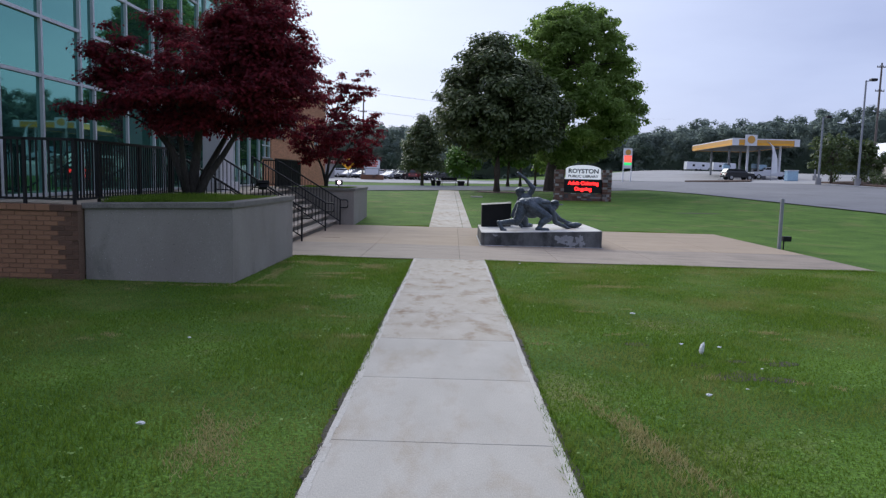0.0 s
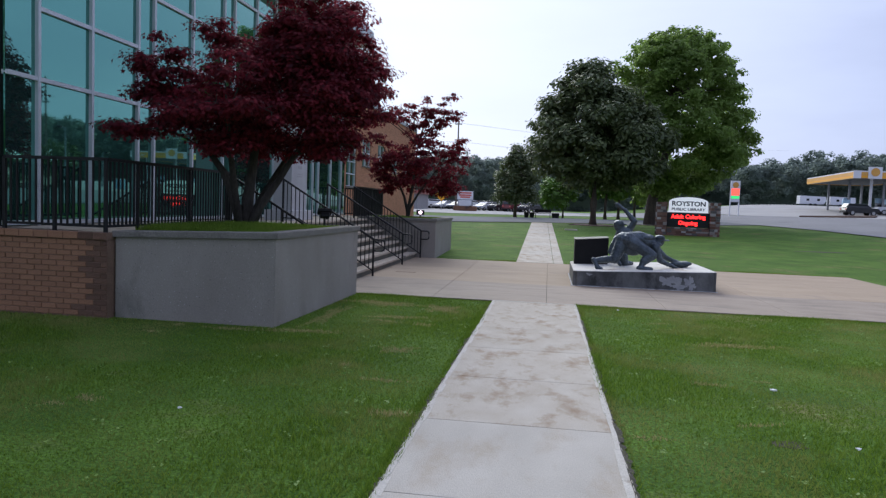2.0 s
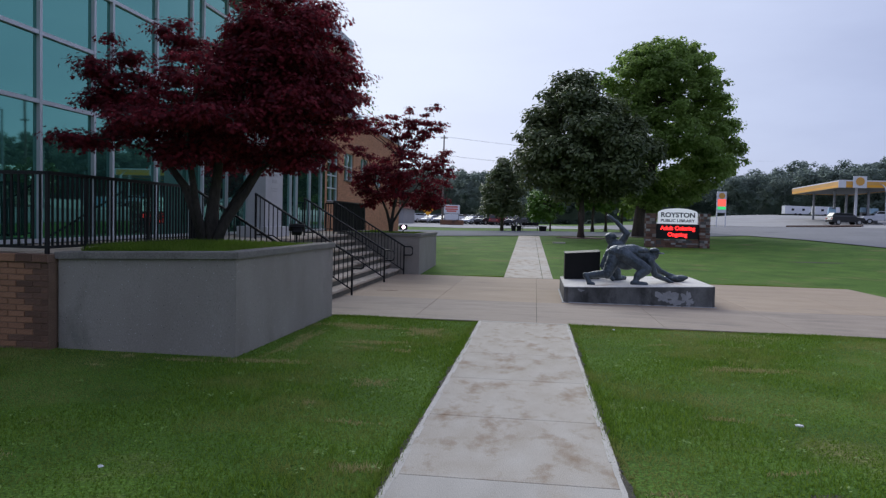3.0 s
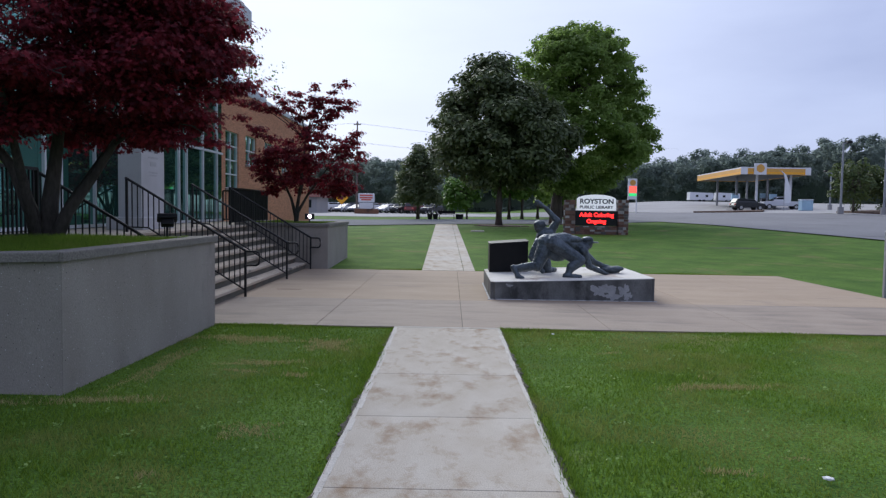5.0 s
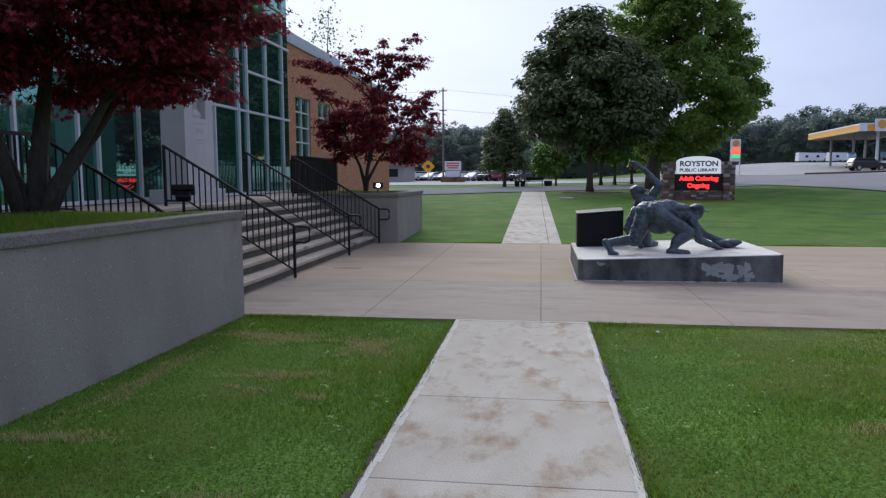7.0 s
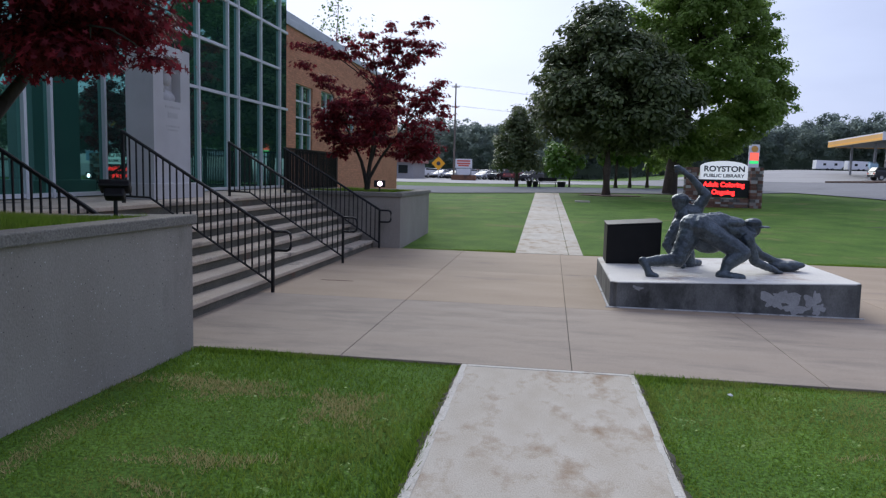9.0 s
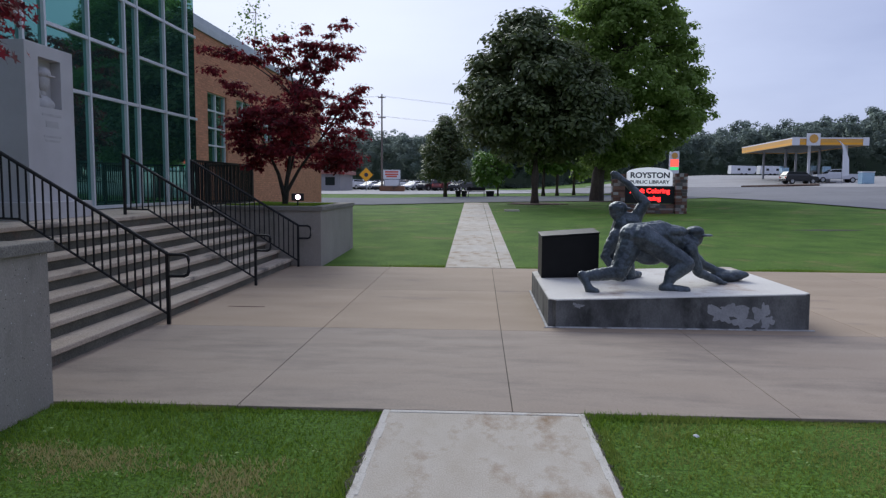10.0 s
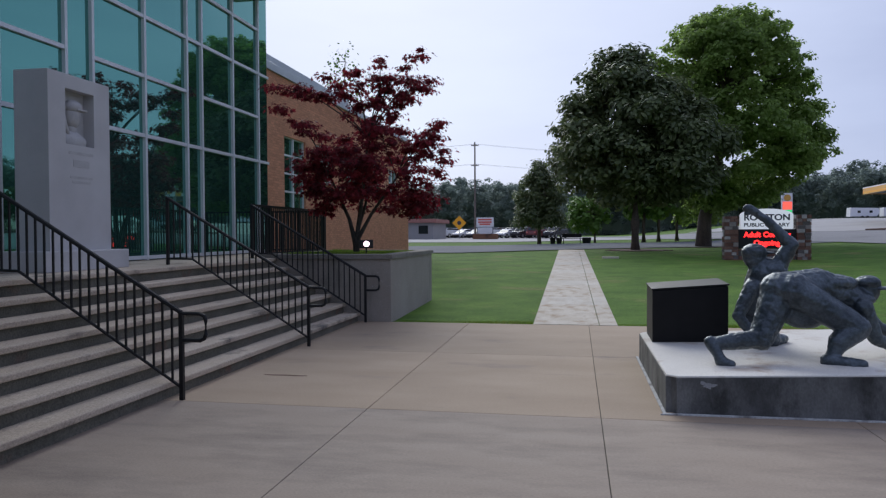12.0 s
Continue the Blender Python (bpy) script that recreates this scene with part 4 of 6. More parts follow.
stone_pile(6.42, 6.98, SY - 0.3, SY + 0.3, 0.3, 2.32, sg, "pillar")
stone_pile(9.38, 9.94, SY - 0.3, SY + 0.3, 0.3, 2.36, sg, "pillar")
stone_pile(7.0, 9.36, SY - 0.2, SY + 0.25, 0.3, 0.88, sg, "base")
bm = bmesh.new()
arc = [(7.1, 1.76), (9.26, 1.76)] + [(8.18 + 1.08 * math.cos(math.pi * k / 16), 2.36 + 0.28 * math.sin(math.pi * k / 16)) for k in range(17)]
fa = bm.faces.new([bm.verts.new((x, SY - 0.12, z)) for x, z in arc])
ext = bmesh.ops.extrude_face_region(bm, geom=[fa])
bmesh.ops.translate(bm, verts=[v for v in ext["geom"] if isinstance(v, bmesh.types.BMVert)], vec=(0, 0.24, 0))
bmesh.ops.recalc_face_normals(bm, faces=bm.faces)
panel = part("name_panel", bm, M_LIT, sg, "white arched lit panel")
FACE = pose(8.18, SY - 0.126, 2.25, 90, 0, 0) @ Matrix.Diagonal((1.1, 1, 1, 1))
text_part("lettering", "ROYSTON", 0.37, FACE, M_INK, panel, "dark capital lettering", 0.012)
text_part("lettering", "PUBLIC LIBRARY", 0.22, pose(8.18, SY - 0.126, 1.93, 90, 0, 0) @ Matrix.Diagonal((1.18, 1, 1, 1)), M_INK, panel, "dark capital lettering", 0.006)
part("message_board", box(7.0, 9.36, SY - 0.14, SY + 0.12, 0.9, 1.74, 0.01), M_BLACK, sg, "black display housing")
text_part("led_text", "Adult Coloring", 0.31, pose(8.18, SY - 0.146, 1.5, 90, 0, 0), M_LED, sg, "glowing red display text", 0.012)
text_part("led_text", "Ongoing", 0.31, pose(8.18, SY - 0.146, 1.14, 90, 0, 0), M_LED, sg, "glowing red display text", 0.012)

# ---- trees ----
STARLET = [(0.0, -0.5), (0.15, -0.1), (0.52, -0.12), (0.2, 0.14), (0.3, 0.52), (0.0, 0.26), (-0.3, 0.52), (-0.2, 0.14), (-0.52, -0.12), (-0.15, -0.1)]
TUFT = [(0.0, -0.5), (0.45, -0.1), (0.28, 0.42), (-0.3, 0.4), (-0.42, -0.12)]
OVAL = [(0.0, -0.5), (0.24, -0.15), (0.2, 0.2), (0.0, 0.5), (-0.2, 0.2), (-0.24, -0.15)]


def leaves_mesh(name, pos, nrm, sizes, shape, material, nr):
    """Many small leaves as one mesh: positions, facing directions and sizes."""
    n, k = len(pos), len(shape)
    nrm = nrm / (np.linalg.norm(nrm, axis=1, keepdims=True) + 1e-9)
    ref = nr.normal(size=(n, 3))
    u = np.cross(nrm, ref)
    u /= np.linalg.norm(u, axis=1, keepdims=True) + 1e-9
    v = np.cross(nrm, u)
    sh = np.array(shape)
    pts = pos[:, None, :] + sizes[:, None, None] * (u[:, None, :] * sh[None, :, 0:1] + v[:, None, :] * sh[None, :, 1:2])
    pts += nrm[:, None, :] * sizes[:, None, None] * (0.35 * (sh[:, 0] ** 2))[None, :, None]
    me = bpy.data.meshes.new(name)
    me.vertices.add(n * k)
    me.vertices.foreach_set("co", pts.astype(np.float32).ravel())
    me.loops.add(n * k)
    me.loops.foreach_set("vertex_index", np.arange(n * k, dtype=np.int32))
    me.polygons.add(n)
    me.polygons.foreach_set("loop_start", np.arange(0, n * k, k, dtype=np.int32))
    me.update(calc_edges=True)
    me.validate()
    me.materials.append(material)
    return me


def blob_leaves(blobs, per, size, nr, flat=0.6, shell=0.35, tuft=0):
    pos, nrm, sz = [], [], []
    for c, r in blobs:
        n = max(6, int(per * (r if np.isscalar(r) else r[0]) ** 2))
        d = nr.normal(size=(n, 3))
        d /= np.linalg.norm(d, axis=1, keepdims=True)
        if tuft:
            d = np.repeat(d[:max(2, n // tuft)], tuft, 0)
            n = len(d)
        rad = (1 - shell + shell * 1.3 * nr.random(n))[:, None]
        if tuft:
            rad = np.repeat(rad[::tuft], tuft, 0)
            off = nr.normal(size=(n, 3))
            off /= np.linalg.norm(off, axis=1, keepdims=True)
            off[:, 2] *= 0.75
            pos.append(np.array(c) + d * rad * np.array(r) + off * size * 1.5 * nr.uniform(0.5, 1.1, (n, 1)))
            nrm.append(off * 1.2 + d * 0.5 + np.array([0, 0, flat]) + nr.normal(size=(n, 3)) * 0.35)
            sz.append(size * nr.uniform(0.65, 1.3, n))
            continue
        pos.append(np.array(c) + d * rad * np.array(r))
        nrm.append(d + np.array([0, 0, flat]) + nr.normal(size=(n, 3)) * 0.3)
        sz.append(size * nr.uniform(0.65, 1.3, n))
    return np.concatenate(pos), np.concatenate(nrm), np.concatenate(sz)


def wiggle(p, q, n, amount, rg):
    p, q = Vector(p), Vector(q)
    out = [p.lerp(q, i / n) + Vector((rg.uniform(-1, 1), rg.uniform(-1, 1), rg.uniform(-0.5, 0.5))) * (amount if 0 < i < n else 0) for i in range(n + 1)]
    return out


def tree(label, base, stems, blobs, per, size, shape, leaf, bark, limb_r=0.05, seed=1, flat=0.6, category="tree", fork=None, limb_every=1, group="", tuft=0):
    rg, nr = random.Random(seed), np.random.default_rng(seed)
    t = thing("tree", label, category, at=base, group=group)
    bm = bmesh.new()
    tips = []
    for pts, r0, r1 in stems:
        tube(pts, r0, 10, bm, r1)
        tips.append((Vector(pts[-1]), r1))
    for c, r in blobs[::limb_every]:
        c = Vector(c)
        tip, r1 = min(tips, key=lambda a: (a[0] - c).length)
        if tip.z < c.z + 0.6:
            tube(wiggle(tip, c, 4, 0.06 * (c - tip).length, rg), min(limb_r, r1), 6, bm, limb_r * 0.2)
    part("trunk", bm, bark, t, smooth=True)
    pos, nrm, sz = blob_leaves(blobs, per, size, nr, flat, tuft=tuft)
    hang(new("crown", leaves_mesh("crown", pos, nrm, sz, shape, leaf, nr)), t)
    return t


def dome_blobs(cx, cy, z0, z1, radius, count, br, rg, widest=0.35, top=0.12, full=2.0):
    """Leaf masses filling a full rounded crown: radius by height, uneven outline."""
    out = []
    lean = [rg.uniform(0, 6.28) for _ in range(3)]
    while len(out) < count:
        s = rg.random()
        if s < widest:
            env = 0.55 + 0.45 * math.sin(math.pi / 2 * s / widest)
        else:
            env = (1 - ((s - widest) / (1 - widest)) ** full) ** 0.72 * (1 - top) + top
        if rg.random() > env ** 1.2 + 0.12:
            continue
        a = rg.uniform(0, 2 * math.pi)
        env *= radius * (1 + 0.09 * math.sin(2 * a + lean[0]) + 0.07 * math.sin(3 * a + 5 * s + lean[1]) + 0.06 * math.sin(9 * s + lean[2]))
        r = br * rg.uniform(0.6, 1.3)
        d = max(0.0, env - r * 0.7) * (rg.random() ** 0.3)
        out.append(((cx + d * math.cos(a), cy + d * math.sin(a), z0 + (z1 - z0) * s), (r, r, r * 0.8)))
    return out


def profile_blobs(cy, lean, prof, count, br, rg, squash=0.8):
    """Leaf masses filling a crown whose half-width changes with height; lean gives its middle."""
    zs, rs = [p[0] for p in prof], [p[1] for p in prof]
    out, turn = [], [rg.uniform(0, 6.28) for _ in range(3)]
    while len(out) < count:
        z = rg.uniform(zs[0], zs[-1])
        env = float(np.interp(z, zs, rs))
        if rg.random() > env / max(rs) + 0.05:
            continue
        a = rg.uniform(0, 2 * math.pi)
        env *= 1 + 0.06 * math.sin(3 * a + turn[0]) + 0.08 * math.sin(5 * a + 1.1 * z + turn[1])
        r = br * rg.uniform(0.55, 1.35)
        d = max(0.0, env - r * 0.75) * rg.random() ** 0.32
        cx = float(np.interp(z, [p[0] for p in lean], [p[1] for p in lean]))
        out.append(((cx + d * math.cos(a), cy + d * math.sin(a), z), (r, r, r * squash)))
    return out


# crimson maples: several stems, limbs forking into flat leafy sprays with gaps between the tiers


def spray_maple(label, base, stems, tips, core, leaf_size, density, pad, limb_r, seed):
    """Each limb runs from a stem to a tip and carries flat pads of leaves on its outer part and on side twigs."""
    rg, nr = random.Random(seed), np.random.default_rng(seed)
    t = thing("tree", label, "tree", at=base, group="crimson maples")
    bm = bmesh.new()
    joints = []
    for pts, r0, r1 in stems:
        tube(pts, r0 * 0.85, 10, bm, r1 * 0.85)
        joints += [Vector(pts[-1]), Vector(pts[-2]).lerp(Vector(pts[-1]), 0.5)]
    pads = []
    for tip, size in tips:
        tip = Vector(tip)
        root = min(joints, key=lambda q: (q - tip).length + (1.5 if q.z > tip.z else 0))
        mid = root.lerp(tip, 0.5) + Vector((rg.uniform(-0.1, 0.1), rg.uniform(-0.1, 0.1), 0.12 + 0.06 * (tip - root).length))
        way = [root, root.lerp(mid, 0.55) + Vector((0, 0, 0.04)), mid, mid.lerp(tip, 0.55), tip]
        tube(way, limb_r, 6, bm, limb_r * 0.2)
        side = Vector((tip.y - root.y, root.x - tip.x, 0))
        side = side.normalized() if side.length > 0.01 else Vector((1, 0, 0))
        for k in range(7):
            s_ = 0.42 + 0.6 * k / 6
            at = way[2].lerp(tip, (s_ - 0.42) / 0.55) if s_ < 0.97 else tip
            off = side * rg.uniform(-1, 1) * size * 1.5 + Vector((rg.uniform(-0.2, 0.2), rg.uniform(-0.2, 0.2), rg.uniform(-0.55, 0.5))) * size
            c = at + off
            if k % 2:
                tube([at, at.lerp(c, 0.5) + Vector((0, 0, 0.02)), c], limb_r * 0.35, 5, bm, limb_r * 0.12)
            r = pad * rg.uniform(0.6, 1.25)
            pads.append((tuple(c), (r * 1.25, r * 1.25, r * 0.42)))
    for c in core:
        r = pad * rg.uniform(0.9, 1.5)
        pads.append((c, (r * 1.3, r * 1.3, r * 0.55)))
    part("trunk", bm, M_BARK, t, smooth=True)
    pos, nrm, sz = blob_leaves(pads, density, leaf_size, nr, 0.8, 0.9)
    # leaf tips hang a little at the rim of each spray
    nrm[:, 2] = np.abs(nrm[:, 2])
    hang(new("crown", leaves_mesh("crown", pos, nrm, sz, STARLET, M_REDLEAF, nr)), t)
    return t


rg = random.Random(11)
B = (-4.98, -1.44, 1.18)


def rel(dx, dy, dz):
    return (B[0] + dx, B[1] + dy, B[2] + dz)


stems = [([rel(0, 0, -0.1), rel(-0.10, -0.05, 0.35), rel(-0.32, -0.1, 0.95), rel(-0.8, -0.2, 1.6)], 0.13, 0.045),
         ([rel(0.03, 0, -0.1), rel(0.05, 0.05, 0.5), rel(0.12, 0.1, 1.2), rel(0.2, 0.2, 2.2)], 0.15, 0.05),
         ([rel(0.08, -0.03, -0.1), rel(0.3, -0.02, 0.4), rel(0.62, 0.0, 0.85), rel(1.05, 0.1, 1.6)], 0.11, 0.04),
         ([rel(0.0, 0.1, -0.1), rel(0.15, 0.35, 0.5), rel(0.4, 0.8, 1.2), rel(0.6, 1.2, 1.9)], 0.10, 0.04),
         ([rel(-0.02, -0.08, -0.1), rel(0.0, -0.35, 0.6), rel(0.1, -0.75, 1.2), rel(0.2, -1.1, 1.7)], 0.09, 0.035)]
tips = [(rel(dx, dy, dz), r) for dx, dy, dz, r in (
    (-1.62, -1.1, 1.55, 0.14), (-1.35, -0.8, 2.2, 0.22), (-1.38, -0.9, 2.68, 0.22), (-0.98, -0.8, 3.0, 0.24), (-0.9, -0.4, 2.6, 0.28),
    (-0.35, -0.5, 3.35, 0.2), (-0.15, 0.4, 3.3, 0.24), (0.75, 0.0, 3.15, 0.32), (1.1, -0.3, 3.4, 0.32), (1.55, 0.2, 3.75, 0.34), (1.85, -0.1, 3.6, 0.3),
    (2.1, 0.1, 2.95, 0.34), (2.15, -0.3, 2.3, 0.32), (2.35, 0.2, 1.95, 0.3), (1.95, -0.2, 1.45, 0.32), (1.3, 0.3, 1.35, 0.34),
    (1.35, 0.0, 4.0, 0.34), (1.75, 0.2, 4.15, 0.3), (1.1, -0.3, 3.75, 0.34), (1.95, -0.2, 3.3, 0.34), (1.6, 0.6, 3.9, 0.34), (2.2, 0.1, 2.65, 0.3), (2.15, 1.0, 2.6, 0.24), (2.1, 0.8, 2.45, 0.24), (1.95, 0.9, 3.0, 0.28), (1.7, 0.8, 3.3, 0.3), (1.5, -0.7, 3.2, 0.36), (2.0, 0.5, 3.0, 0.34),
    (0.5, -0.5, 2.9, 0.36), (1.3, 0.6, 3.3, 0.34), (0.9, 0.8, 2.8, 0.34), (-0.75, -1.0, 2.1, 0.3), (-1.1, -0.7, 1.65, 0.24),
    (-0.6, -1.3, 1.75, 0.34), (0.3, -1.7, 1.9, 0.36), (1.1, -1.5, 1.8, 0.36), (1.6, -1.1, 2.2, 0.36), (0.8, -1.2, 2.6, 0.36), (0.0, -1.2, 2.5, 0.34),
    (1.9, 0.7, 2.4, 0.34), (1.8, 0.9, 1.8, 0.32), (0.9, 1.1, 2.0, 0.34), (0.1, 1.1, 2.2, 0.32), (-0.3, 0.9, 2.2, 0.3), (0.1, 1.0, 1.6, 0.28), (1.0, 0.8, 1.4, 0.28), (0.5, -0.9, 1.45, 0.3))]
core = []
for i in range(74):
    a, q = rg.uniform(0, 6.283), rg.random() ** 0.5
    core.append(rel(0.45 + 1.35 * q * math.cos(a), -0.1 + 1.05 * q * math.sin(a), rg.uniform(1.3, 2.0 + 0.9 * (1 - q) + (0.5 if math.cos(a) > 0 else 0))))
for i in range(46):
    a, q = rg.uniform(0, 6.283), rg.random() ** 0.5
    core.append(rel(1.3 + 0.75 * q * math.cos(a), 0.1 + 0.8 * q * math.sin(a), rg.uniform(2.2, 3.5 + 0.4 * (1 - q))))
spray_maple("dark crimson maple with several stems in the tall planter", B, stems, tips, core, 0.072, 1900, 0.24, 0.024, 3)

rg = random.Random(23)
B = (-4.75, 11.6, 1.14)
stems = [([rel(0, 0, -0.1), rel(0.01, 0, 0.35), rel(-0.12, 0.05, 0.8), rel(-0.55, 0.1, 1.7)], 0.09, 0.028),
         ([rel(0.02, 0, -0.1), rel(0.06, 0.02, 0.45), rel(0.16, 0.05, 1.2), rel(0.3, 0.1, 2.6)], 0.085, 0.028),
         ([rel(0.03, 0, -0.1), rel(0.1, 0, 0.4), rel(0.38, 0.0, 0.9), rel(0.95, 0.05, 1.7)], 0.07, 0.026),
         ([rel(0.0, 0.04, -0.1), rel(0.0, 0.2, 0.5), rel(0.1, 0.5, 1.1), rel(0.15, 0.8, 1.8)], 0.055, 0.024)]
tips = [(rel(dx, dy, dz), r) for dx, dy, dz, r in (
    (-1.8, -0.1, 3.75, 0.14), (-1.35, 0.1, 3.7, 0.2), (-1.6, 0.0, 3.2, 0.2), (-1.15, 0.2, 3.05, 0.24), (-0.5, 0.0, 3.8, 0.2), (0.0, -0.2, 4.0, 0.24), (0.6, 0.1, 4.2, 0.22),
    (0.75, 0.3, 3.75, 0.24), (1.5, 0.0, 4.4, 0.16), (1.4, 0.2, 3.85, 0.22), (1.7, -0.1, 3.65, 0.18), (1.15, -0.2, 3.35, 0.22), (1.9, 0.1, 2.8, 0.26), (1.65, -0.3, 2.4, 0.26),
    (2.05, 0.0, 2.15, 0.24), (1.9, 0.2, 1.7, 0.26), (1.55, -0.1, 1.1, 0.26), (1.1, 0.4, 1.0, 0.26), (-0.75, 0.0, 1.0, 0.26), (-1.25, -0.1, 1.65, 0.22), (-0.9, -0.5, 2.0, 0.26),
    (-0.6, 0.6, 2.4, 0.26), (-0.3, -0.9, 2.2, 0.26), (0.4, -1.2, 1.9, 0.28), (0.9, -0.9, 2.5, 0.28), (0.3, 0.9, 2.9, 0.26), (0.9, 1.1, 2.2, 0.28), (-0.2, 1.3, 1.7, 0.26), (-0.4, -0.7, 1.35, 0.26), (0.7, -0.8, 1.3, 0.26), (0.3, 0.0, 3.3, 0.22))]
core = []
for i in range(84):
    a, q = rg.uniform(0, 6.283), rg.random() ** 0.5
    core.append(rel(0.35 + 1.5 * q * math.cos(a), 1.1 * q * math.sin(a), rg.uniform(0.95, 2.5 + 0.9 * (1 - q))))
spray_maple("open crimson maple in the rear planter", B, stems, tips, core, 0.1, 900, 0.2, 0.02, 7)
# lawn trees
rg = random.Random(31)
gz = ground_z
tree("broad dark evergreen magnolia on the rear lawn", (3.35, 39.3, gz(3.3, 39)), [([(3.35, 39.3, 0.4), (3.35, 39.3, 2.2), (3.4, 39.3, 5.0), (3.0, 39.3, 9.0)], 0.33, 0.12)],
     profile_blobs(39.3, [(3, 3.5), (8, 3.4), (10, 3.0), (12.2, 2.4)], [(3.5, 2.5), (4.4, 4.2), (5.4, 5.2), (7.3, 5.3), (8.6, 4.3), (9.6, 3.5), (10.6, 2.6), (11.5, 1.7), (12.0, 0.8)], 165, 0.95, rg, 0.55), 330, 0.34, OVAL, M_MAGNOLIA, M_DARKBARK, 0.09, 4, 1.1, tuft=9)
LOBES = [((x, 46.5 + dy, z), (r * 0.9, r * 0.9, r * 0.5)) for x, dy, z, r in ((15.2, 0, 8.3, 1.0), (14.6, 1, 11.4, 1.1), (15.5, -1, 6.6, 0.8), (14.2, 0, 5.6, 0.9), (13.4, 0, 13.6, 1.1), (11.8, 1, 15.4, 0.9),
         (9.4, 0, 15.9, 1.0), (7.0, 0, 15.0, 0.9), (5.3, 1, 13.4, 0.9), (15.0, 1, 9.8, 0.7), (12.8, -1, 5.0, 0.8), (15.9, 0, 7.5, 0.5), (10.6, -1, 15.7, 0.6), (14.2, -1, 12.7, 0.6), (4.3, 0, 11.5, 0.8))]
tree("tall fresh green maple behind the magnolia", (8.3, 46.5, gz(8.3, 46)), [([(8.3, 46.5, 0.5), (8.4, 46.5, 2.6), (9.2, 46.5, 6.0), (9.8, 46.5, 11.0)], 0.55, 0.16)],
     profile_blobs(46.5, [(4, 10.0), (10, 10.2), (14, 9.8), (16, 10.0)], [(3.3, 2.6), (4.2, 3.9), (5.4, 5.1), (6.6, 5.9), (8.0, 5.7), (9.9, 5.6), (11.6, 4.6), (12.6, 4.8), (14.0, 4.4), (15.3, 3.1), (16.0, 1.5)], 360, 0.8, rg, 0.45) + LOBES, 330, 0.22, TUFT, M_MAPLE, M_DARKBARK, 0.08, 5, 1.0, limb_every=4, tuft=8)
tree("small dark evergreen magnolia beyond the drive", (-3.2, 59.5, gz(-3.2, 59)), [([(-3.2, 59.5, 0.6), (-3.2, 59.5, 2.0), (-3.2, 59.5, 5.0)], 0.2, 0.07)],
     profile_blobs(59.5, [(2, -3.4), (8, -3.1)], [(2.4, 2.3), (3.6, 2.5), (5.3, 2.4), (6.6, 1.8), (7.8, 0.7)], 80, 0.65, rg, 0.6), 330, 0.3, OVAL, M_MAGNOLIA, M_DARKBARK, 0.05, 6, 1.1, tuft=9)
tree("small bright green sapling beyond the drive", (1.7, 65, gz(1.7, 65)), [([(1.7, 65, 0.6), (1.7, 65, 1.8), (1.6, 65, 3.2)], 0.12, 0.05)],
     dome_blobs(0.9, 65, 1.7, 5.2, 2.6, 40, 0.7, rg, 0.4, 0.3), 90, 0.34, TUFT, M_SAPLING, M_DARKBARK, 0.04, 8, 0.5)
for i, (x, y, h, r) in enumerate(((6.3, 67, 8.5, 3.2), (8.0, 70, 9.5, 3.6), (10.0, 72, 9.0, 3.4), (13.5, 76, 8.0, 3.0))):
    tree("leafy green tree in the row beyond the drive", (x, y, gz(x, y)), [([(x, y, 0.6), (x, y, 2.4), (x + 0.2, y, 5.5)], 0.24, 0.08)],
         dome_blobs(x, y, 3.2, h, r, 46, 0.95, rg, 0.4, 0.3), 110, 0.42, TUFT, M_SAPLING if i == 0 else M_MAPLE, M_DARKBARK, 0.06, 40 + i, 0.5, group="row beyond the drive")
for i, (x, y, h, r) in enumerate(((39.6, 60.5, 5.2, 2.7), (43.4, 61, 4.3, 2.5), (47.5, 60, 4.2, 2.2))):
    z = gz(x, y)
    tree("small rounded street tree in a mulch bed", (x, y, z), [([(x, y, z - 0.1), (x, y, z + 1.0), (x + 0.1, y, z + 2.4)], 0.16, 0.06)],
         dome_blobs(x, y, z + 1.2, z + h, r, 34, 0.7, rg, 0.45, 0.3), 110, 0.3, TUFT, M_SHRUB, M_DARKBARK, 0.05, 60 + i, 0.5, group="forecourt trees")

for i, (x, y, h, r) in enumerate(((-27, -24, 12, 5.0), (-17, -30, 10, 4.5))):
    tree("leafy green tree on the lawn behind the library corner", (x, y, 0), [([(x, y, -0.1), (x, y, 2.4), (x + 0.2, y, 6.0)], 0.3, 0.1)],
         dome_blobs(x, y, 2.0, h, r, 60, 1.3, rg, 0.4, 0.4), 60, 0.5, TUFT, M_MAPLE, M_DARKBARK, 0.08, 80 + i, 0.5, group="trees by the library corner")

rg = random.Random(55)
tree("sparse budding tree behind the brick wing", (-13.5, 36, gz(-13, 36)), [([(-13.5, 36, 0.3), (-13.4, 36, 4.0), (-13.2, 36, 8.0), (-13.0, 36, 11.5)], 0.13, 0.015)],
     dome_blobs(-13.2, 36, 6.0, 12.2, 2.9, 60, 0.6, rg, 0.4, 0.3), 32, 0.14, TUFT, M_SAPLING, M_DARKBARK, 0.022, 91, 0.5)

# far woods all round the horizon
nr, rg = np.random.default_rng(9), random.Random(9)


def wood_top(x, d):
    return float(np.interp(x, (40, 64, 90, 115), (18.0, 17.4, 20.9, 23.2))) * d / 185


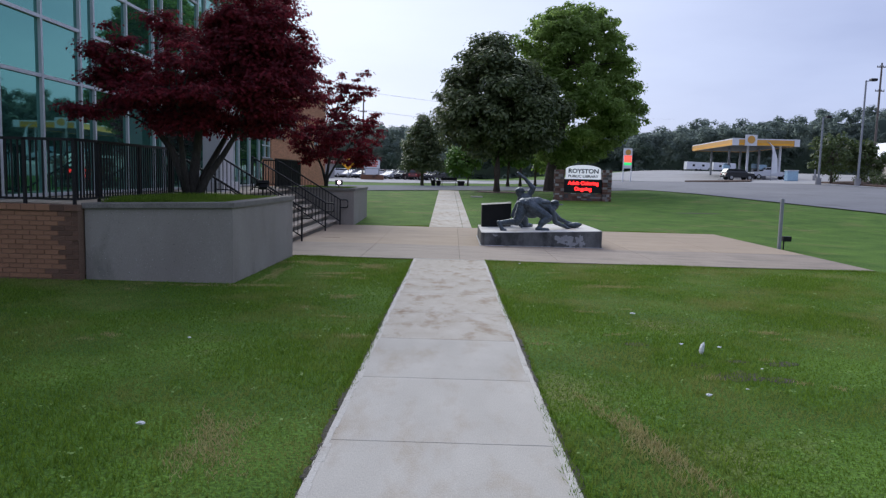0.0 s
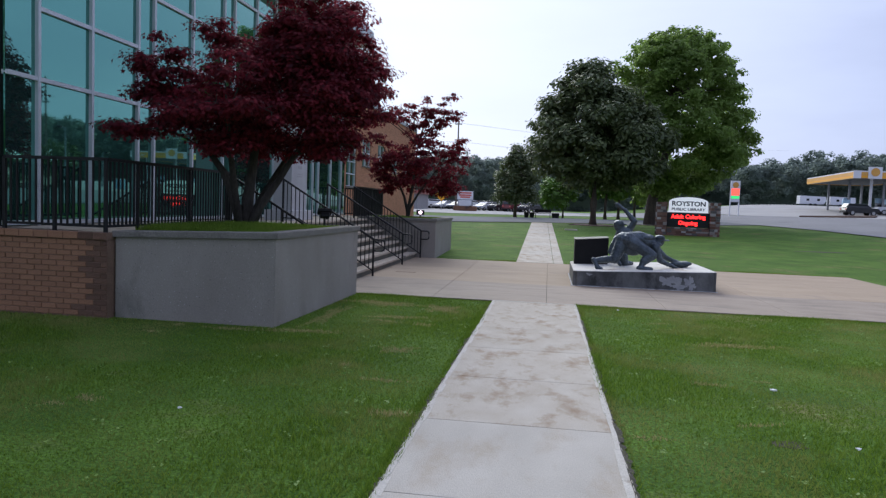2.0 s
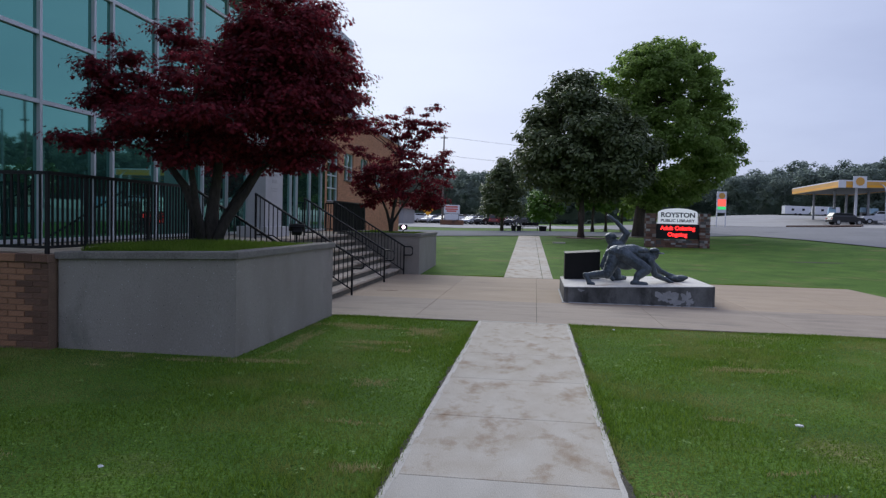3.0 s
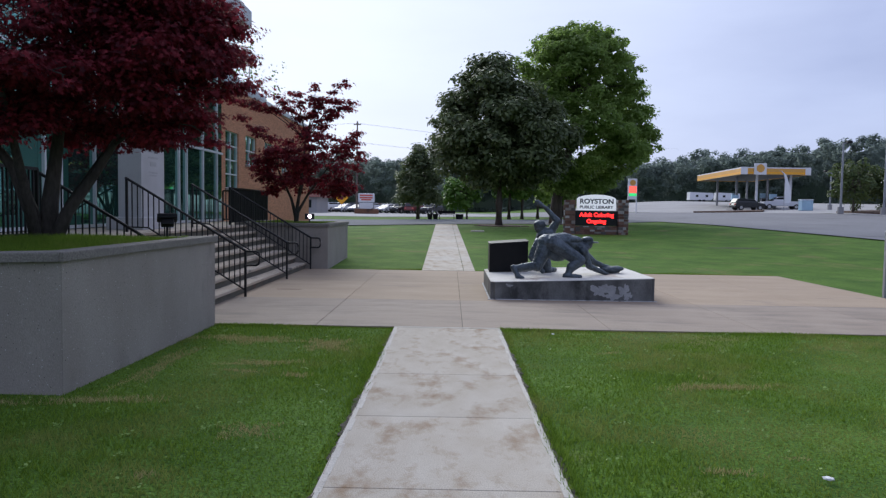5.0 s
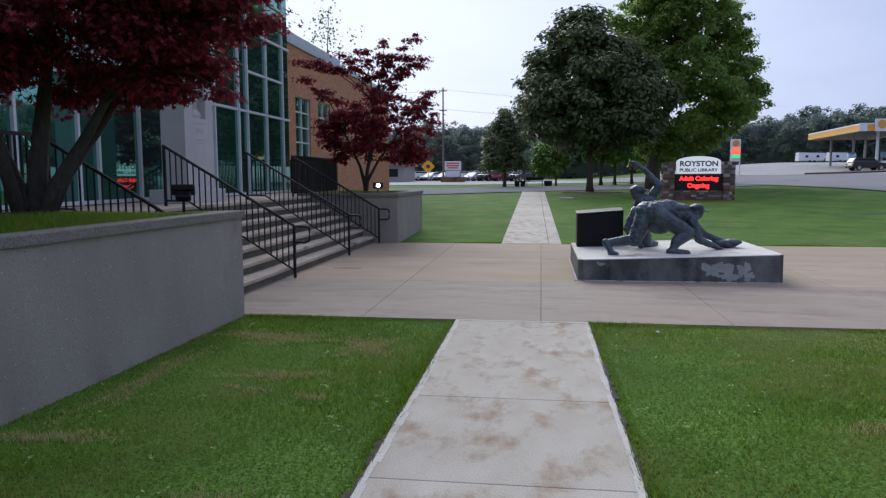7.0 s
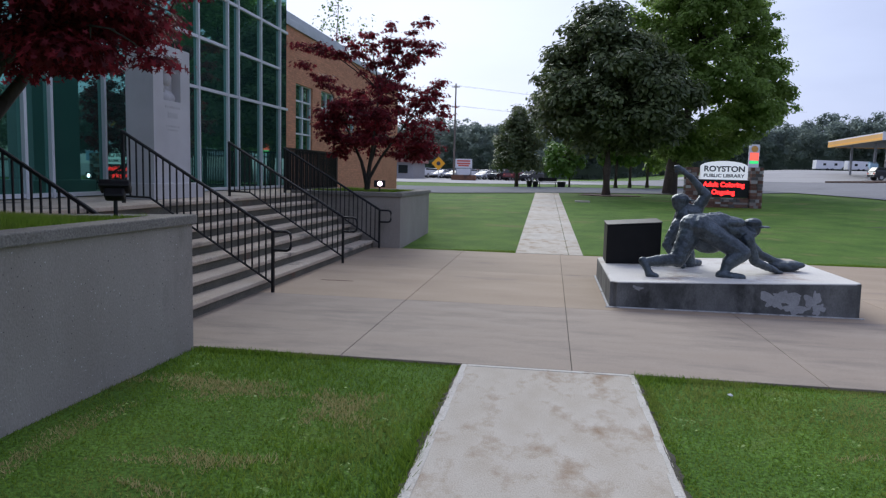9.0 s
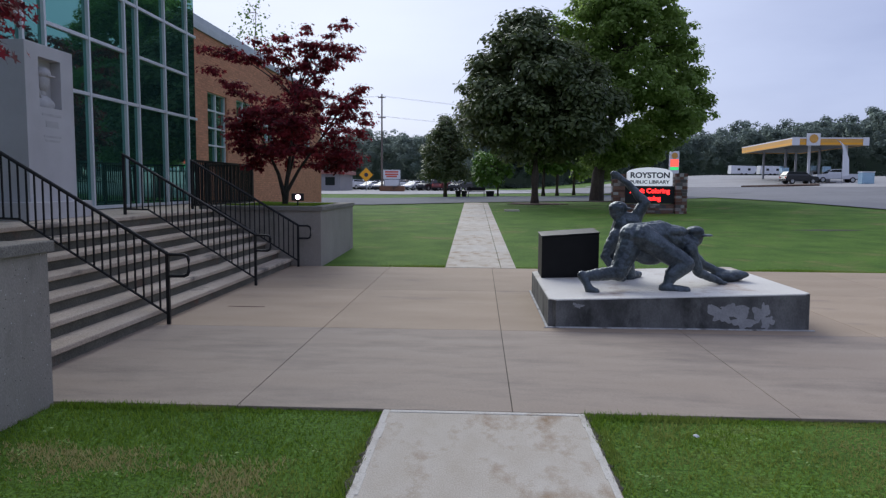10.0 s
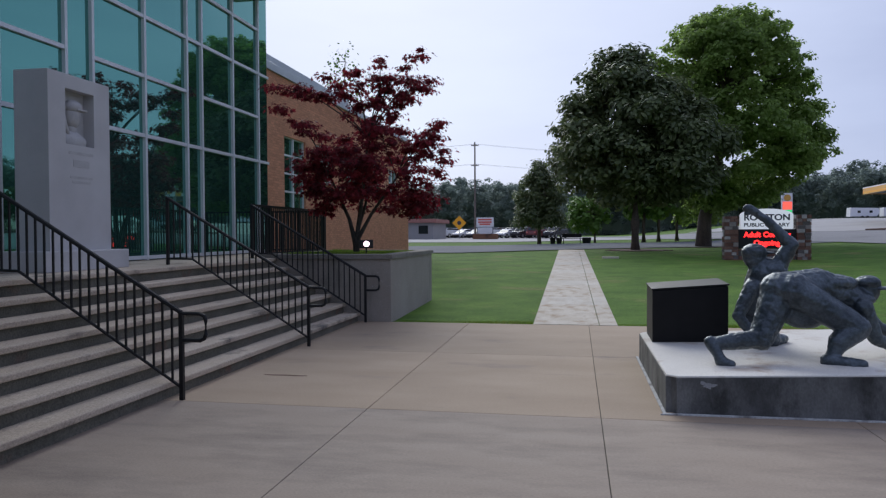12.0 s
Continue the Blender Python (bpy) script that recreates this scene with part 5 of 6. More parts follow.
blobs, ring = [], []
for i in range(520):
    seen = i < 380
    a = -0.85 + 1.95 * (i + rg.random() * 0.9) / 380 if seen else 1.1 + (2 * math.pi - 1.95) * (i - 380 + rg.random() * 0.8) / 140
    d = rg.uniform(172, 212)
    x, y = 8 + d * math.sin(a), 30 + d * math.cos(a)
    zb = gz(x, y)
    h = wood_top(x, d) - zb + rg.uniform(-1.9, 0.3) + 0.7 * math.sin(a * 23)
    w = rg.uniform(2.6, 4.2) if seen else rg.uniform(4, 7)
    n = 13 if seen else 5
    for k in range(n):
        s = rg.random() ** 0.7
        b_ = rg.uniform(0.3, 0.5) * w
        reach = w * math.sqrt(max(0.08, 1 - (2 * s - 0.9) ** 2)) * rg.random() ** 0.5
        t = rg.uniform(0, 6.28)
        blobs.append(((x + reach * math.cos(t), y + reach * math.sin(t), zb + (0.5 if k == 0 else 2.5 + (h - 2.5 - b_ * 0.6) * s)), (b_ * 1.15, b_ * 1.15, b_ * 0.75)))
# filler ring that closes sky gaps behind the leaf masses
bm = bmesh.new()
for i in range(401):
    a = 2 * math.pi * i / 400
    row = []
    for d in (196, 206):
        x, y = 8 + d * math.sin(a), 30 + d * math.cos(a)
        zt = wood_top(x, d) - 4.4 + 0.9 * math.sin(a * 31) + 0.7 * math.sin(a * 83 + 1) + rg.uniform(-0.4, 0.4)
        row.append((bm.verts.new((x, y, gz(x, y) - 0.3)), bm.verts.new((x + rg.uniform(-1, 1), y + rg.uniform(-1, 1), zt))))
    ring.append(row)
for (a0, a1), (b0, b1) in zip(ring, ring[1:]):
    bm.faces.new((a0[0], b0[0], b0[1], a0[1]))
    bm.faces.new((a0[1], b0[1], b1[1], a1[1]))
    bm.faces.new((a1[0], a1[1], b1[1], b1[0]))
solo("woods", bm, M_WOODS, "lumpy filler ring inside the distant woodland, in haze-pale colour", "woods", kind="stuff")
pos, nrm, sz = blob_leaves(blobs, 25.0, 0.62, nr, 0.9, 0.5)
tagged(new("woods", leaves_mesh("woods", pos, nrm, sz, TUFT, M_WOODS, nr)), "mixed woodland along the horizon with haze in its leaf colour", "woods", kind="stuff")

# ---- vehicles ----


def car_paint(name, c):
    return mat(name, c, tuple(min(1, v * 1.08 + 0.004) for v in c), 1, 20, 0.25, 0, spec=0.6, grain=0.02)


P_WHITE, P_BLACK, P_SILVER = car_paint("white_car_paint", (0.62, 0.62, 0.64)), car_paint("black_car_paint", (0.02, 0.021, 0.024)), car_paint("silver_car_paint", (0.32, 0.33, 0.35))
P_BLUE, P_MAROON = car_paint("blue_grey_car_paint", (0.09, 0.12, 0.17)), car_paint("maroon_car_paint", (0.16, 0.03, 0.03))


def extruded(profile, half, bevel, bm=None, taper=0.0, zt=99):
    """A side outline (length, height) drawn across the width; above zt the sides lean in by taper."""
    bm = bm or bmesh.new()
    rings = [[bm.verts.new((x, s * (half - (taper if z > zt else 0)), z)) for x, z in profile] for s in (-1, 1)]
    n = len(profile)
    fs = [bm.faces.new(rings[0]), bm.faces.new(rings[1][::-1])]
    for i in range(n):
        fs.append(bm.faces.new((rings[0][(i + 1) % n], rings[0][i], rings[1][i], rings[1][(i + 1) % n])))
    bmesh.ops.recalc_face_normals(bm, faces=fs)
    if bevel:
        bmesh.ops.bevel(bm, geom=list({e for f in fs[:2] for e in f.edges}), offset=bevel, segments=2, affect="EDGES")
    return bm


def vehicle(kind, label, paint, group):
    """Built at the origin, nose along +x."""
    t = thing("car" if kind != "pickup" else "pickup_truck", label, "vehicle", group=group)
    if kind == "sedan":
        body = [(-2.3, 0.35), (2.3, 0.35), (2.33, 0.62), (2.2, 0.78), (1.1, 0.92), (-1.6, 0.98), (-2.25, 0.95), (-2.35, 0.6)]
        cabin = [(1.15, 0.91), (0.45, 1.38), (-0.75, 1.43), (-1.7, 0.97)]
    elif kind == "suv":
        body = [(-2.3, 0.4), (2.3, 0.4), (2.35, 0.75), (2.2, 1.0), (1.15, 1.1), (-2.2, 1.12), (-2.35, 0.7)]
        cabin = [(1.2, 1.09), (0.6, 1.62), (-1.9, 1.68), (-2.25, 1.11)]
    else:
        body = [(-2.75, 0.5), (2.75, 0.5), (2.8, 0.85), (2.65, 1.12), (1.4, 1.2), (-2.7, 1.18), (-2.8, 0.8)]
        cabin = [(1.45, 1.19), (0.75, 1.82), (-0.7, 1.86), (-0.95, 1.17)]
    part("body", extruded(body, 0.9, 0.05), paint, t, smooth=False)
    zc = cabin[0][1]
    part("cabin", extruded(cabin, 0.84, 0.04, taper=0.12, zt=zc + 0.2), paint, t)
    inner = [(x * 0.93 - 0.02 + (0.09 if i == 0 else 0), z - 0.07 if z > zc + 0.2 else z + 0.06) for i, (x, z) in enumerate(cabin)]
    part("side_window", extruded(inner, 0.79, 0, taper=0.0), M_CARGLASS, t)
    (xa, za), (xb, zb) = cabin[0], cabin[1]
    part("windscreen", extruded([(xa - 0.02, za + 0.04), (xa + 0.012, za + 0.04), (xb + 0.06, zb - 0.05), (xb + 0.03, zb - 0.05)], 0.68, 0), M_CARGLASS, t)
    (xa, za), (xb, zb) = cabin[3], cabin[2]
    part("rear_window", extruded([(xa - 0.03, za + 0.06), (xa + 0.02, za + 0.06), (xb - 0.02, zb - 0.05), (xb - 0.06, zb - 0.05)], 0.66, 0), M_CARGLASS, t)
    wr = 0.33 if kind == "sedan" else 0.38
    for x in (body[1][0] - 0.85, body[0][0] + 0.85):
        for s in (-1, 1):
            w = part("wheel", tube([(x, s * 0.70, wr), (x, s * 0.91, wr)], wr, 18), M_TYRE, t, "black tyre")
            part("rim", tube([(x, s * 0.905, wr), (x, s * 0.925, wr)], wr * 0.6, 14), M_CHROME, w, "metal wheel")
    xf, xr, zl = body[2][0] - 0.05, body[-1][0] + 0.02, body[2][1] + 0.06
    for s in (-1, 1):
        part("headlight", box(xf - 0.05, xf + 0.03, s * 0.62 - 0.17, s * 0.62 + 0.17, zl - 0.07, zl + 0.07, 0.02), M_CHROME, t, "clear headlight")
        part("taillight", box(xr - 0.04, xr + 0.05, s * 0.68 - 0.13, s * 0.68 + 0.13, zl - 0.02, zl + 0.16, 0.02), M_RED, t, "red taillight")
    part("bumper", box(xf - 0.02, xf + 0.06, -0.78, 0.78, 0.38, 0.52, 0.02), M_BLACK, t)
    part("bumper", box(xr - 0.06, xr + 0.02, -0.78, 0.78, 0.38, 0.52, 0.02), M_BLACK, t)
    return t


def park(src, x, y, turn):
    return copy_thing(src, pose(x, y, ground_z(x, y) + 0.045, 0, 0, turn))


FLEET = [vehicle("suv", "white sport utility parked in the far lot", P_WHITE, "cars in the far lot"),
         vehicle("sedan", "silver sedan parked in the far lot", P_SILVER, "cars in the far lot"),
         vehicle("suv", "dark sport utility parked in the far lot", P_BLACK, "cars in the far lot"),
         vehicle("sedan", "white sedan parked in the far lot", P_WHITE, "cars in the far lot"),
         vehicle("pickup", "white pickup parked in the far lot", P_WHITE, "cars in the far lot"),
         vehicle("suv", "maroon sport utility parked in the far lot", P_MAROON, "cars in the far lot")]
ORDER = [0, 3, 4, 0, 3, 1, 0, 3, 2, 5, 2, 1, 3, 0]
used = set()
for row, (lift_y, n) in enumerate(((0.0, 11), (6.5, 11), (14.0, 10))):
    for i in range(n):
        k = ORDER[(i + row * 3) % len(ORDER)]
        x = -28.5 + 2.55 * i - row * 0.8
        y = 118.0 - 0.66 * (x + 25.5) + lift_y
        turn = 62 + (180 if (i + row) % 3 else 0)
        if k in used:
            park(FLEET[k], x, y, turn)
        else:
            FLEET[k].matrix_basis = pose(x, y, ground_z(x, y) + 0.045, 0, 0, turn)
            used.add(k)
pump_suv = vehicle("suv", "black sport utility at the fuel pumps", P_BLACK, "")
pump_suv.matrix_basis = pose(43.1, 94, ground_z(43.1, 94) + 0.045, 0, 0, 8)
truck = vehicle("pickup", "white crew pickup beside the fuel pumps", P_WHITE, "")
truck.matrix_basis = pose(48.6, 95.5, ground_z(48.6, 95.5) + 0.045, 0, 0, 175)
suv2 = vehicle("suv", "blue-grey sport utility near the forecourt trees", P_BLUE, "")
suv2.matrix_basis = pose(47.5, 54.5, ground_z(47.5, 54.5) + 0.045, 0, 0, 190)


def trailer(x, y, length, label):
    z = ground_z(x, y) + 0.04
    t = thing("camper_trailer", label, "trailer", at=(x, y, z), group="parked campers")
    prof = [(-length / 2, 0.55), (length / 2 - 0.6, 0.55), (length / 2, 1.3), (length / 2 - 0.15, 2.3), (-length / 2 + 0.1, 2.45)]
    bm = extruded(prof, 1.2, 0.08)
    bmesh.ops.translate(bm, verts=bm.verts, vec=(x, y, z))
    part("body", bm, M_WHITE, t)
    for k in range(2):
        xx = x - length * 0.2 + k * length * 0.4
        part("window", box(xx - 0.3, xx + 0.3, y - 1.22, y - 1.19, z + 1.3, z + 1.8), M_CARGLASS, t)
    for dx in (-0.5, 0.5):
        part("wheel", tube([(x + dx, y - 1.21, z + 0.35), (x + dx, y - 1.0, z + 0.35)], 0.35, 14), M_TYRE, t)


trailer(60.2, 163, 5.8, "white camper trailer parked beyond the pumps")
trailer(67.0, 164, 5.6, "white camper trailer parked beyond the pumps")

# ---- fuel station ----
cz = ground_z(46, 100)
can = thing("fuel_canopy", "fuel station canopy with a yellow and white fascia", "canopy", at=(47, 105, cz))
CQ = [(42.6, 95), (52.2, 95), (54.4, 120), (44.75, 120)]
ZB, ZT = 7.5, 8.55
# the dark colour stands in for shade under the canopy
part("deck", prism(CQ, ZB + 0.1, ZT - 0.05), M_ROOF, can, "canopy underside with its shade put into a dark colour")
for i in range(4):
    a, b = Vector(CQ[i]), Vector(CQ[(i + 1) % 4])
    d = (b - a).normalized()
    o = Vector((d.y, -d.x)) * 0.12
    for z0, z1, mm in ((ZB, ZB + 0.14, M_YELLOW), (ZB + 0.142, ZB + 0.36, M_ORANGE), (ZB + 0.362, ZT - 0.17, M_YELLOW), (ZT - 0.168, ZT, M_WHITE)):
        part("fascia", prism([tuple(a + o), tuple(b + o), tuple(b), tuple(a)], z0, z1), mm, can)
part("corner_panel", box(42.3, 43.3, 94.8, 94.87, ZB - 0.02, ZT + 0.02), M_WHITE, can)
part("corner_panel", box(51.7, 52.5, 94.8, 94.87, ZB - 0.02, ZT + 0.02), M_WHITE, can)
emb = part("emblem_panel", box(44.2, 46.0, 94.7, 94.86, ZB - 0.05, ZT + 0.55, 0.03), M_WHITE, can, "white square emblem panel")
part("emblem", tube([(45.1, 94.69, 8.37), (45.1, 94.64, 8.37)], 0.58, 20), M_YELLOW, emb, "plain yellow round emblem")
for x, y in ((45.6, 97), (50.6, 97), (46.6, 107), (51.6, 107), (47.2, 117), (52.4, 117)):
    part("column", box(x - 0.15, x + 0.15, y - 0.15, y + 0.15, ground_z(x, y), ZB + 0.1, 0.02), M_WHITE if y < 100 else M_GREY, can)
for x, y in ((42.6, 97.5), (48.3, 97.5), (46.5, 107.5), (51.2, 107.5)):
    z = ground_z(x, y) + 0.03
    t = thing("fuel_pump", "grey and white fuel pump on an island", "fuel pump", at=(x, y, z), group="fuel pumps")
    part("island", box(x - 0.6, x + 0.6, y - 1.6, y + 1.6, z - 0.1, z + 0.15, 0.02), M_APRON, t)
    part("cabinet", box(x - 0.45, x + 0.45, y - 0.3, y + 0.3, z + 0.151, z + 1.5, 0.02), M_GREY, t)
    part("screen", box(x - 0.3, x + 0.3, y - 0.315, y - 0.301, z + 0.9, z + 1.35), M_CARGLASS, t)
    part("topper", box(x - 0.5, x + 0.5, y - 0.25, y + 0.25, z + 1.55, z + 2.3, 0.03), M_PALEBLUE, t, "pale blue topper")
    part("hose", tube([(x + 0.46, y, z + 1.4), (x + 0.6, y, z + 0.9), (x + 0.5, y, z + 0.4)], 0.03, 6), M_BLACK, t)
z = ground_z(26.6, 95)
ps = thing("price_sign", "tall fuel price sign with red and green lit panels", "sign", at=(26.6, 95, z))
part("post", box(25.95, 26.08, 94.9, 95.1, z - 0.1, 6.4), M_WHITE, ps)
part("post", box(27.15, 27.28, 94.9, 95.1, z - 0.1, 6.4), M_WHITE, ps)
part("cabinet", box(26.0, 27.24, 94.8, 95.2, 3.55, 6.6, 0.03), M_WHITE, ps)
part("emblem", tube([(26.62, 94.79, 6.0), (26.62, 94.75, 6.0)], 0.42, 18), M_YELLOW, ps, "plain yellow round emblem")
part("price_panel", box(26.06, 27.18, 94.77, 94.795, 4.5, 5.5), M_PRICE, ps, "red lit price panel")
part("price_panel", box(26.06, 27.18, 94.77, 94.795, 4.05, 4.42), M_PRICEG, ps, "green lit price panel")
z = ground_z(43, 82)
fl = thing("feather_flag", "pale feather banner flag on a pole", "flag", at=(42.8, 82, z))
part("pole", tube([(42.8, 82, z), (42.8, 82, z + 4.0), (42.6, 82, z + 4.8), (42.0, 82, z + 5.3)], 0.03, 6), M_GREY, fl)
part("banner", extruded([(0.03, 1.0), (0.85, 1.1), (0.75, 3.0), (0.2, 4.6), (-0.5, 5.2), (-0.2, 4.7), (0.0, 4.0)], 0.008, 0), M_WHITE, fl).matrix_basis = pose(42.8, 82, z)
bin_t = thing("ice_chest", "pale blue merchandise bin at the kerb", "bin", at=(44.6, 80, ground_z(44.6, 80)))
z = ground_z(44.6, 80) + 0.03
part("bin", box(43.9, 45.3, 79.5, 80.5, z, z + 1.3, 0.06), M_PALEBLUE, bin_t)
part("lid", box(43.85, 45.35, 79.45, 80.55, z + 1.31, z + 1.42, 0.02), M_WHITE, bin_t)

z = ground_z(66, 78)
shop = thing("store_building", "low store with a white roof band and glazed front", "building", at=(69, 80, z))
part("wall", box(61, 85, 76, 90, z - 0.3, z + 3.6), mat("cream_wall", (0.5, 0.44, 0.36), (0.56, 0.5, 0.42), 1, 30, 0.8, 0.1), shop)
part("roof", extruded([(60, 3.6), (86, 3.6), (84, 5.7), (62, 5.7)], 8.0, 0), M_WHITE, shop, "white metal roof").matrix_basis = pose(0, 83, z)
part("sign_band", box(62, 67, 74.8, 74.98, z + 3.0, z + 3.9), M_YELLOW, shop, "yellow sign band")
for k in range(5):
    part("window", box(62 + 4.4 * k, 65.6 + 4.4 * k, 75.93, 75.99, z + 0.6, z + 2.7), M_CARGLASS, shop)

# kerbed mulch beds between highway and forecourt
for pts, lab in (([(39.6, 50), (42, 50), (46.5, 62.5), (39.6, 63.5)], "kerbed mulch bed with shrubs"), ([(35.2, 79), (38.0, 77), (41, 83.5), (32.6, 86)], "kerbed mulch strip along the highway"),
                 ([(46, 56.5), (52, 58), (52, 62.5), (46.9, 62)], "kerbed mulch bed with shrubs")):
    b = thing("mulch_bed", lab, "bed", at=(*pts[0], ground_z(*pts[0])), group="mulch beds")
    part("mulch", prism(pts, lambda x, y: ground_z(x, y) - 0.2, lambda x, y: ground_z(x, y) + 0.22, 0.05), M_MULCH, b)
rg = random.Random(77)
for x, y, r in ((40.6, 53, 0.8), (41.5, 56, 0.9), (42.5, 60, 0.8), (40.3, 61.5, 0.7), (47.5, 58.5, 0.8), (50, 60, 0.9)):
    z = ground_z(x, y) + 0.2
    t = thing("shrub", "low dark rounded shrub in mulch", "shrub", at=(x, y, z), group="forecourt shrubs")
    part("stem", tube([(x, y, z - 0.1), (x, y, z + r * 0.6)], 0.05, 6), M_DARKBARK, t)
    n2 = np.random.default_rng(int(x * 10))
    bl = [((x + rg.uniform(-r, r) * 0.5, y + rg.uniform(-r, r) * 0.5, z + r * rg.uniform(0.4, 1.0)), r * 0.6) for _ in range(7)]
    p, nn, s = blob_leaves(bl, 260, 0.18, n2, 0.5)
    hang(new("foliage", leaves_mesh("foliage", p, nn, s, OVAL, M_SHRUB, n2)), t)


def light_pole(x, y, top, arm, label):
    z = ground_z(x, y)
    t = thing("street_lamp", label, "lamp", at=(x, y, z), group="forecourt lamps")
    part("base", tube([(x, y, z - 0.05), (x, y, z + 0.7)], 0.28, 12), M_APRON, t)
    part("pole", tube([(x, y, z + 0.7), (x, y, top)], 0.11, 10, None, 0.08), M_GREY, t)
    part("arm", tube([(x, y, top - 0.1), (x + arm, y, top + 0.05)], 0.05, 6), M_GREY, t)
    part("head", box(x + arm * 0.6, x + arm * 1.5, y - 0.25, y + 0.25, top - 0.05, top + 0.2, 0.05), M_BLACK, t)


light_pole(39.5, 55.3, 11.9, 0.65, "tall forecourt lamp on a grey pole")
light_pole(37.3, 58.5, 8.6, 0.5, "forecourt lamp on a pale pole")
light_pole(49.2, 83, 7.3, -0.6, "short forecourt lamp on a pale pole")

# ---- beyond the drive ----


def utility_pole(x, y, top, label):
    z = ground_z(x, y)
    t = thing("utility_pole", label, "pole", at=(x, y, z), group="utility poles")
    part("pole", tube([(x, y, z - 0.1), (x, y, top)], 0.16, 10, None, 0.10), M_POLEWOOD, t)
    for dz in (0.5, 3.4):
        part("crossarm", box(x - 0.55, x + 0.55, y - 0.06, y + 0.06, top - dz - 0.06, top - dz + 0.06), M_POLEWOOD, t)
        for k in (-0.5, -0.2, 0.2, 0.5):
            part("insulator", tube([(x + k, y, top - dz + 0.06), (x + k, y, top - dz + 0.2)], 0.05, 6), M_GREY, t)
    return t


utility_pole(-14.5, 99.5, 14.9, "weathered wooden utility pole with crossarms")
utility_pole(52.3, 75, 16.9, "weathered wooden utility pole with crossarms")
wires = thing("overhead_wires", "thin dark overhead wires between poles", "wires", at=(-14.5, 99.5, 14.4))
for k in (-0.5, 0.2, 0.5):
    for z in (14.6, 11.7):
        pts = [(-14.5 + k - 70 * s / 10, 99.5 + 4 * s / 10, z - 1.2 * math.sin(math.pi * s / 10)) for s in range(11)]
        part("wire", tube(pts, 0.006, 4), M_BLACK, wires)
        pts = [(-14.5 + k + 60 * s / 10, 99.5 + 36 * s / 10, z - 1.0 * math.sin(math.pi * s / 10)) for s in range(11)]
        part("wire", tube(pts, 0.006, 4), M_BLACK, wires)
z = ground_z(-16.5, 97.5)
wd = thing("warning_sign", "yellow diamond warning sign on a post", "sign", at=(-16.5, 97.5, z))
part("post", tube([(-16.5, 97.5, z - 0.05), (-16.5, 97.5, 3.6)], 0.05, 6), M_GREY, wd)
plate = part("plate", box(-0.72, 0.72, -0.02, 0.02, -0.72, 0.72, 0.0, m=pose(-16.5, 97.4, 3.15, 0, 45, 0)), M_ORANGE, wd, "orange-yellow diamond plate")
part("symbol", tube([(-16.5, 97.37, 3.15), (-16.5, 97.36, 3.15)], 0.3, 12), M_INK, plate, "dark symbol as a plain shape")
z = ground_z(-12.6, 96)
rs = thing("roadside_sign", "red and white roadside sign on a brick base", "sign", at=(-12.6, 96, z))
part("base", box(-14.3, -10.8, 95.5, 96.5, z - 0.1, z + 0.75, 0.03), M_LOWBRICK, rs, "brown brick base")
part("post", box(-13.75, -13.55, 95.9, 96.1, z + 0.7, 3.8), M_GREY, rs)
part("post", box(-11.65, -11.45, 95.9, 96.1, z + 0.7, 3.8), M_GREY, rs)
rp = part("panel", box(-13.8, -11.4, 95.8, 96.2, 2.55, 3.85, 0.02), M_WHITE, rs, "white panel")
part("panel", box(-13.6, -11.6, 95.82, 96.18, 1.65, 2.45, 0.02), M_WHITE, rs, "white message panel")
for zz, w in ((3.45, 1.9), (3.1, 1.9), (2.8, 1.5)):
    part("text_bar", box(-12.6 - w / 2, -12.6 + w / 2, 95.78, 95.797, zz, zz + 0.22), M_RED, rp, "red line of lettering")
z = ground_z(-30, 98)
fb = thing("shop_building", "low white roadside building with a reddish roof band", "building", at=(-30, 100, z))
part("wall", box(-46, -20.4, 98, 108, z - 0.2, z + 2.4), M_APRON, fb)
part("roof", box(-46.5, -19.9, 97.4, 108.5, z + 2.4, z + 2.95, 0.04), mat("faded_red_roof", (0.30, 0.13, 0.11), (0.36, 0.17, 0.14), 1, 20, 0.8, 0.1), fb, "faded red roof band")
for k in range(8):
    part("window", box(-22.6 - 3 * k, -21.2 - 3 * k, 97.95, 97.995, z + 0.8, z + 2.0), M_CARGLASS, fb)
# bench and round pots under the small trees
bz = ground_z(-0.4, 60.5)
be = thing("bench", "dark metal park bench on the far lawn", "bench", at=(-0.4, 60.6, bz))
part("seat", box(-1.25, 0.45, 60.4, 60.85, bz + 0.42, bz + 0.47, 0.01), M_BLACK, be)
part("backrest", box(-1.25, 0.45, 60.85, 60.9, bz + 0.52, bz + 0.85, 0.01), M_BLACK, be)
for x in (-1.15, 0.3):
    part("leg", box(x, x + 0.06, 60.42, 60.9, bz - 0.04, bz + 0.42), M_BLACK, be)
for x in (-2.05, 1.0, -1.5, 0.75):
    t = thing("plant_pot", "dark round planter pot beside the bench", "pot", at=(x, 60.3, bz), group="pots by the bench")
    part("pot", tube([(x, 60.3, bz - 0.03), (x, 60.3, bz + 0.25), (x, 60.3, bz + 0.5)], 0.2, 14, None, 0.28), M_BLACK, t)
    part("soil", tube([(x, 60.3, bz + 0.501), (x, 60.3, bz + 0.52)], 0.24, 12), M_SOIL, t)
st = thing("stepping_slab", "flat pale slab set in the rear lawn", "slab", at=(1.55, 31, ground_z(1.5, 31)))
part("slab", box(1.2, 1.95, 30.7, 31.3, ground_z(1.5, 31) - 0.05, ground_z(1.5, 31) + 0.04, 0.01), M_WALK, st)

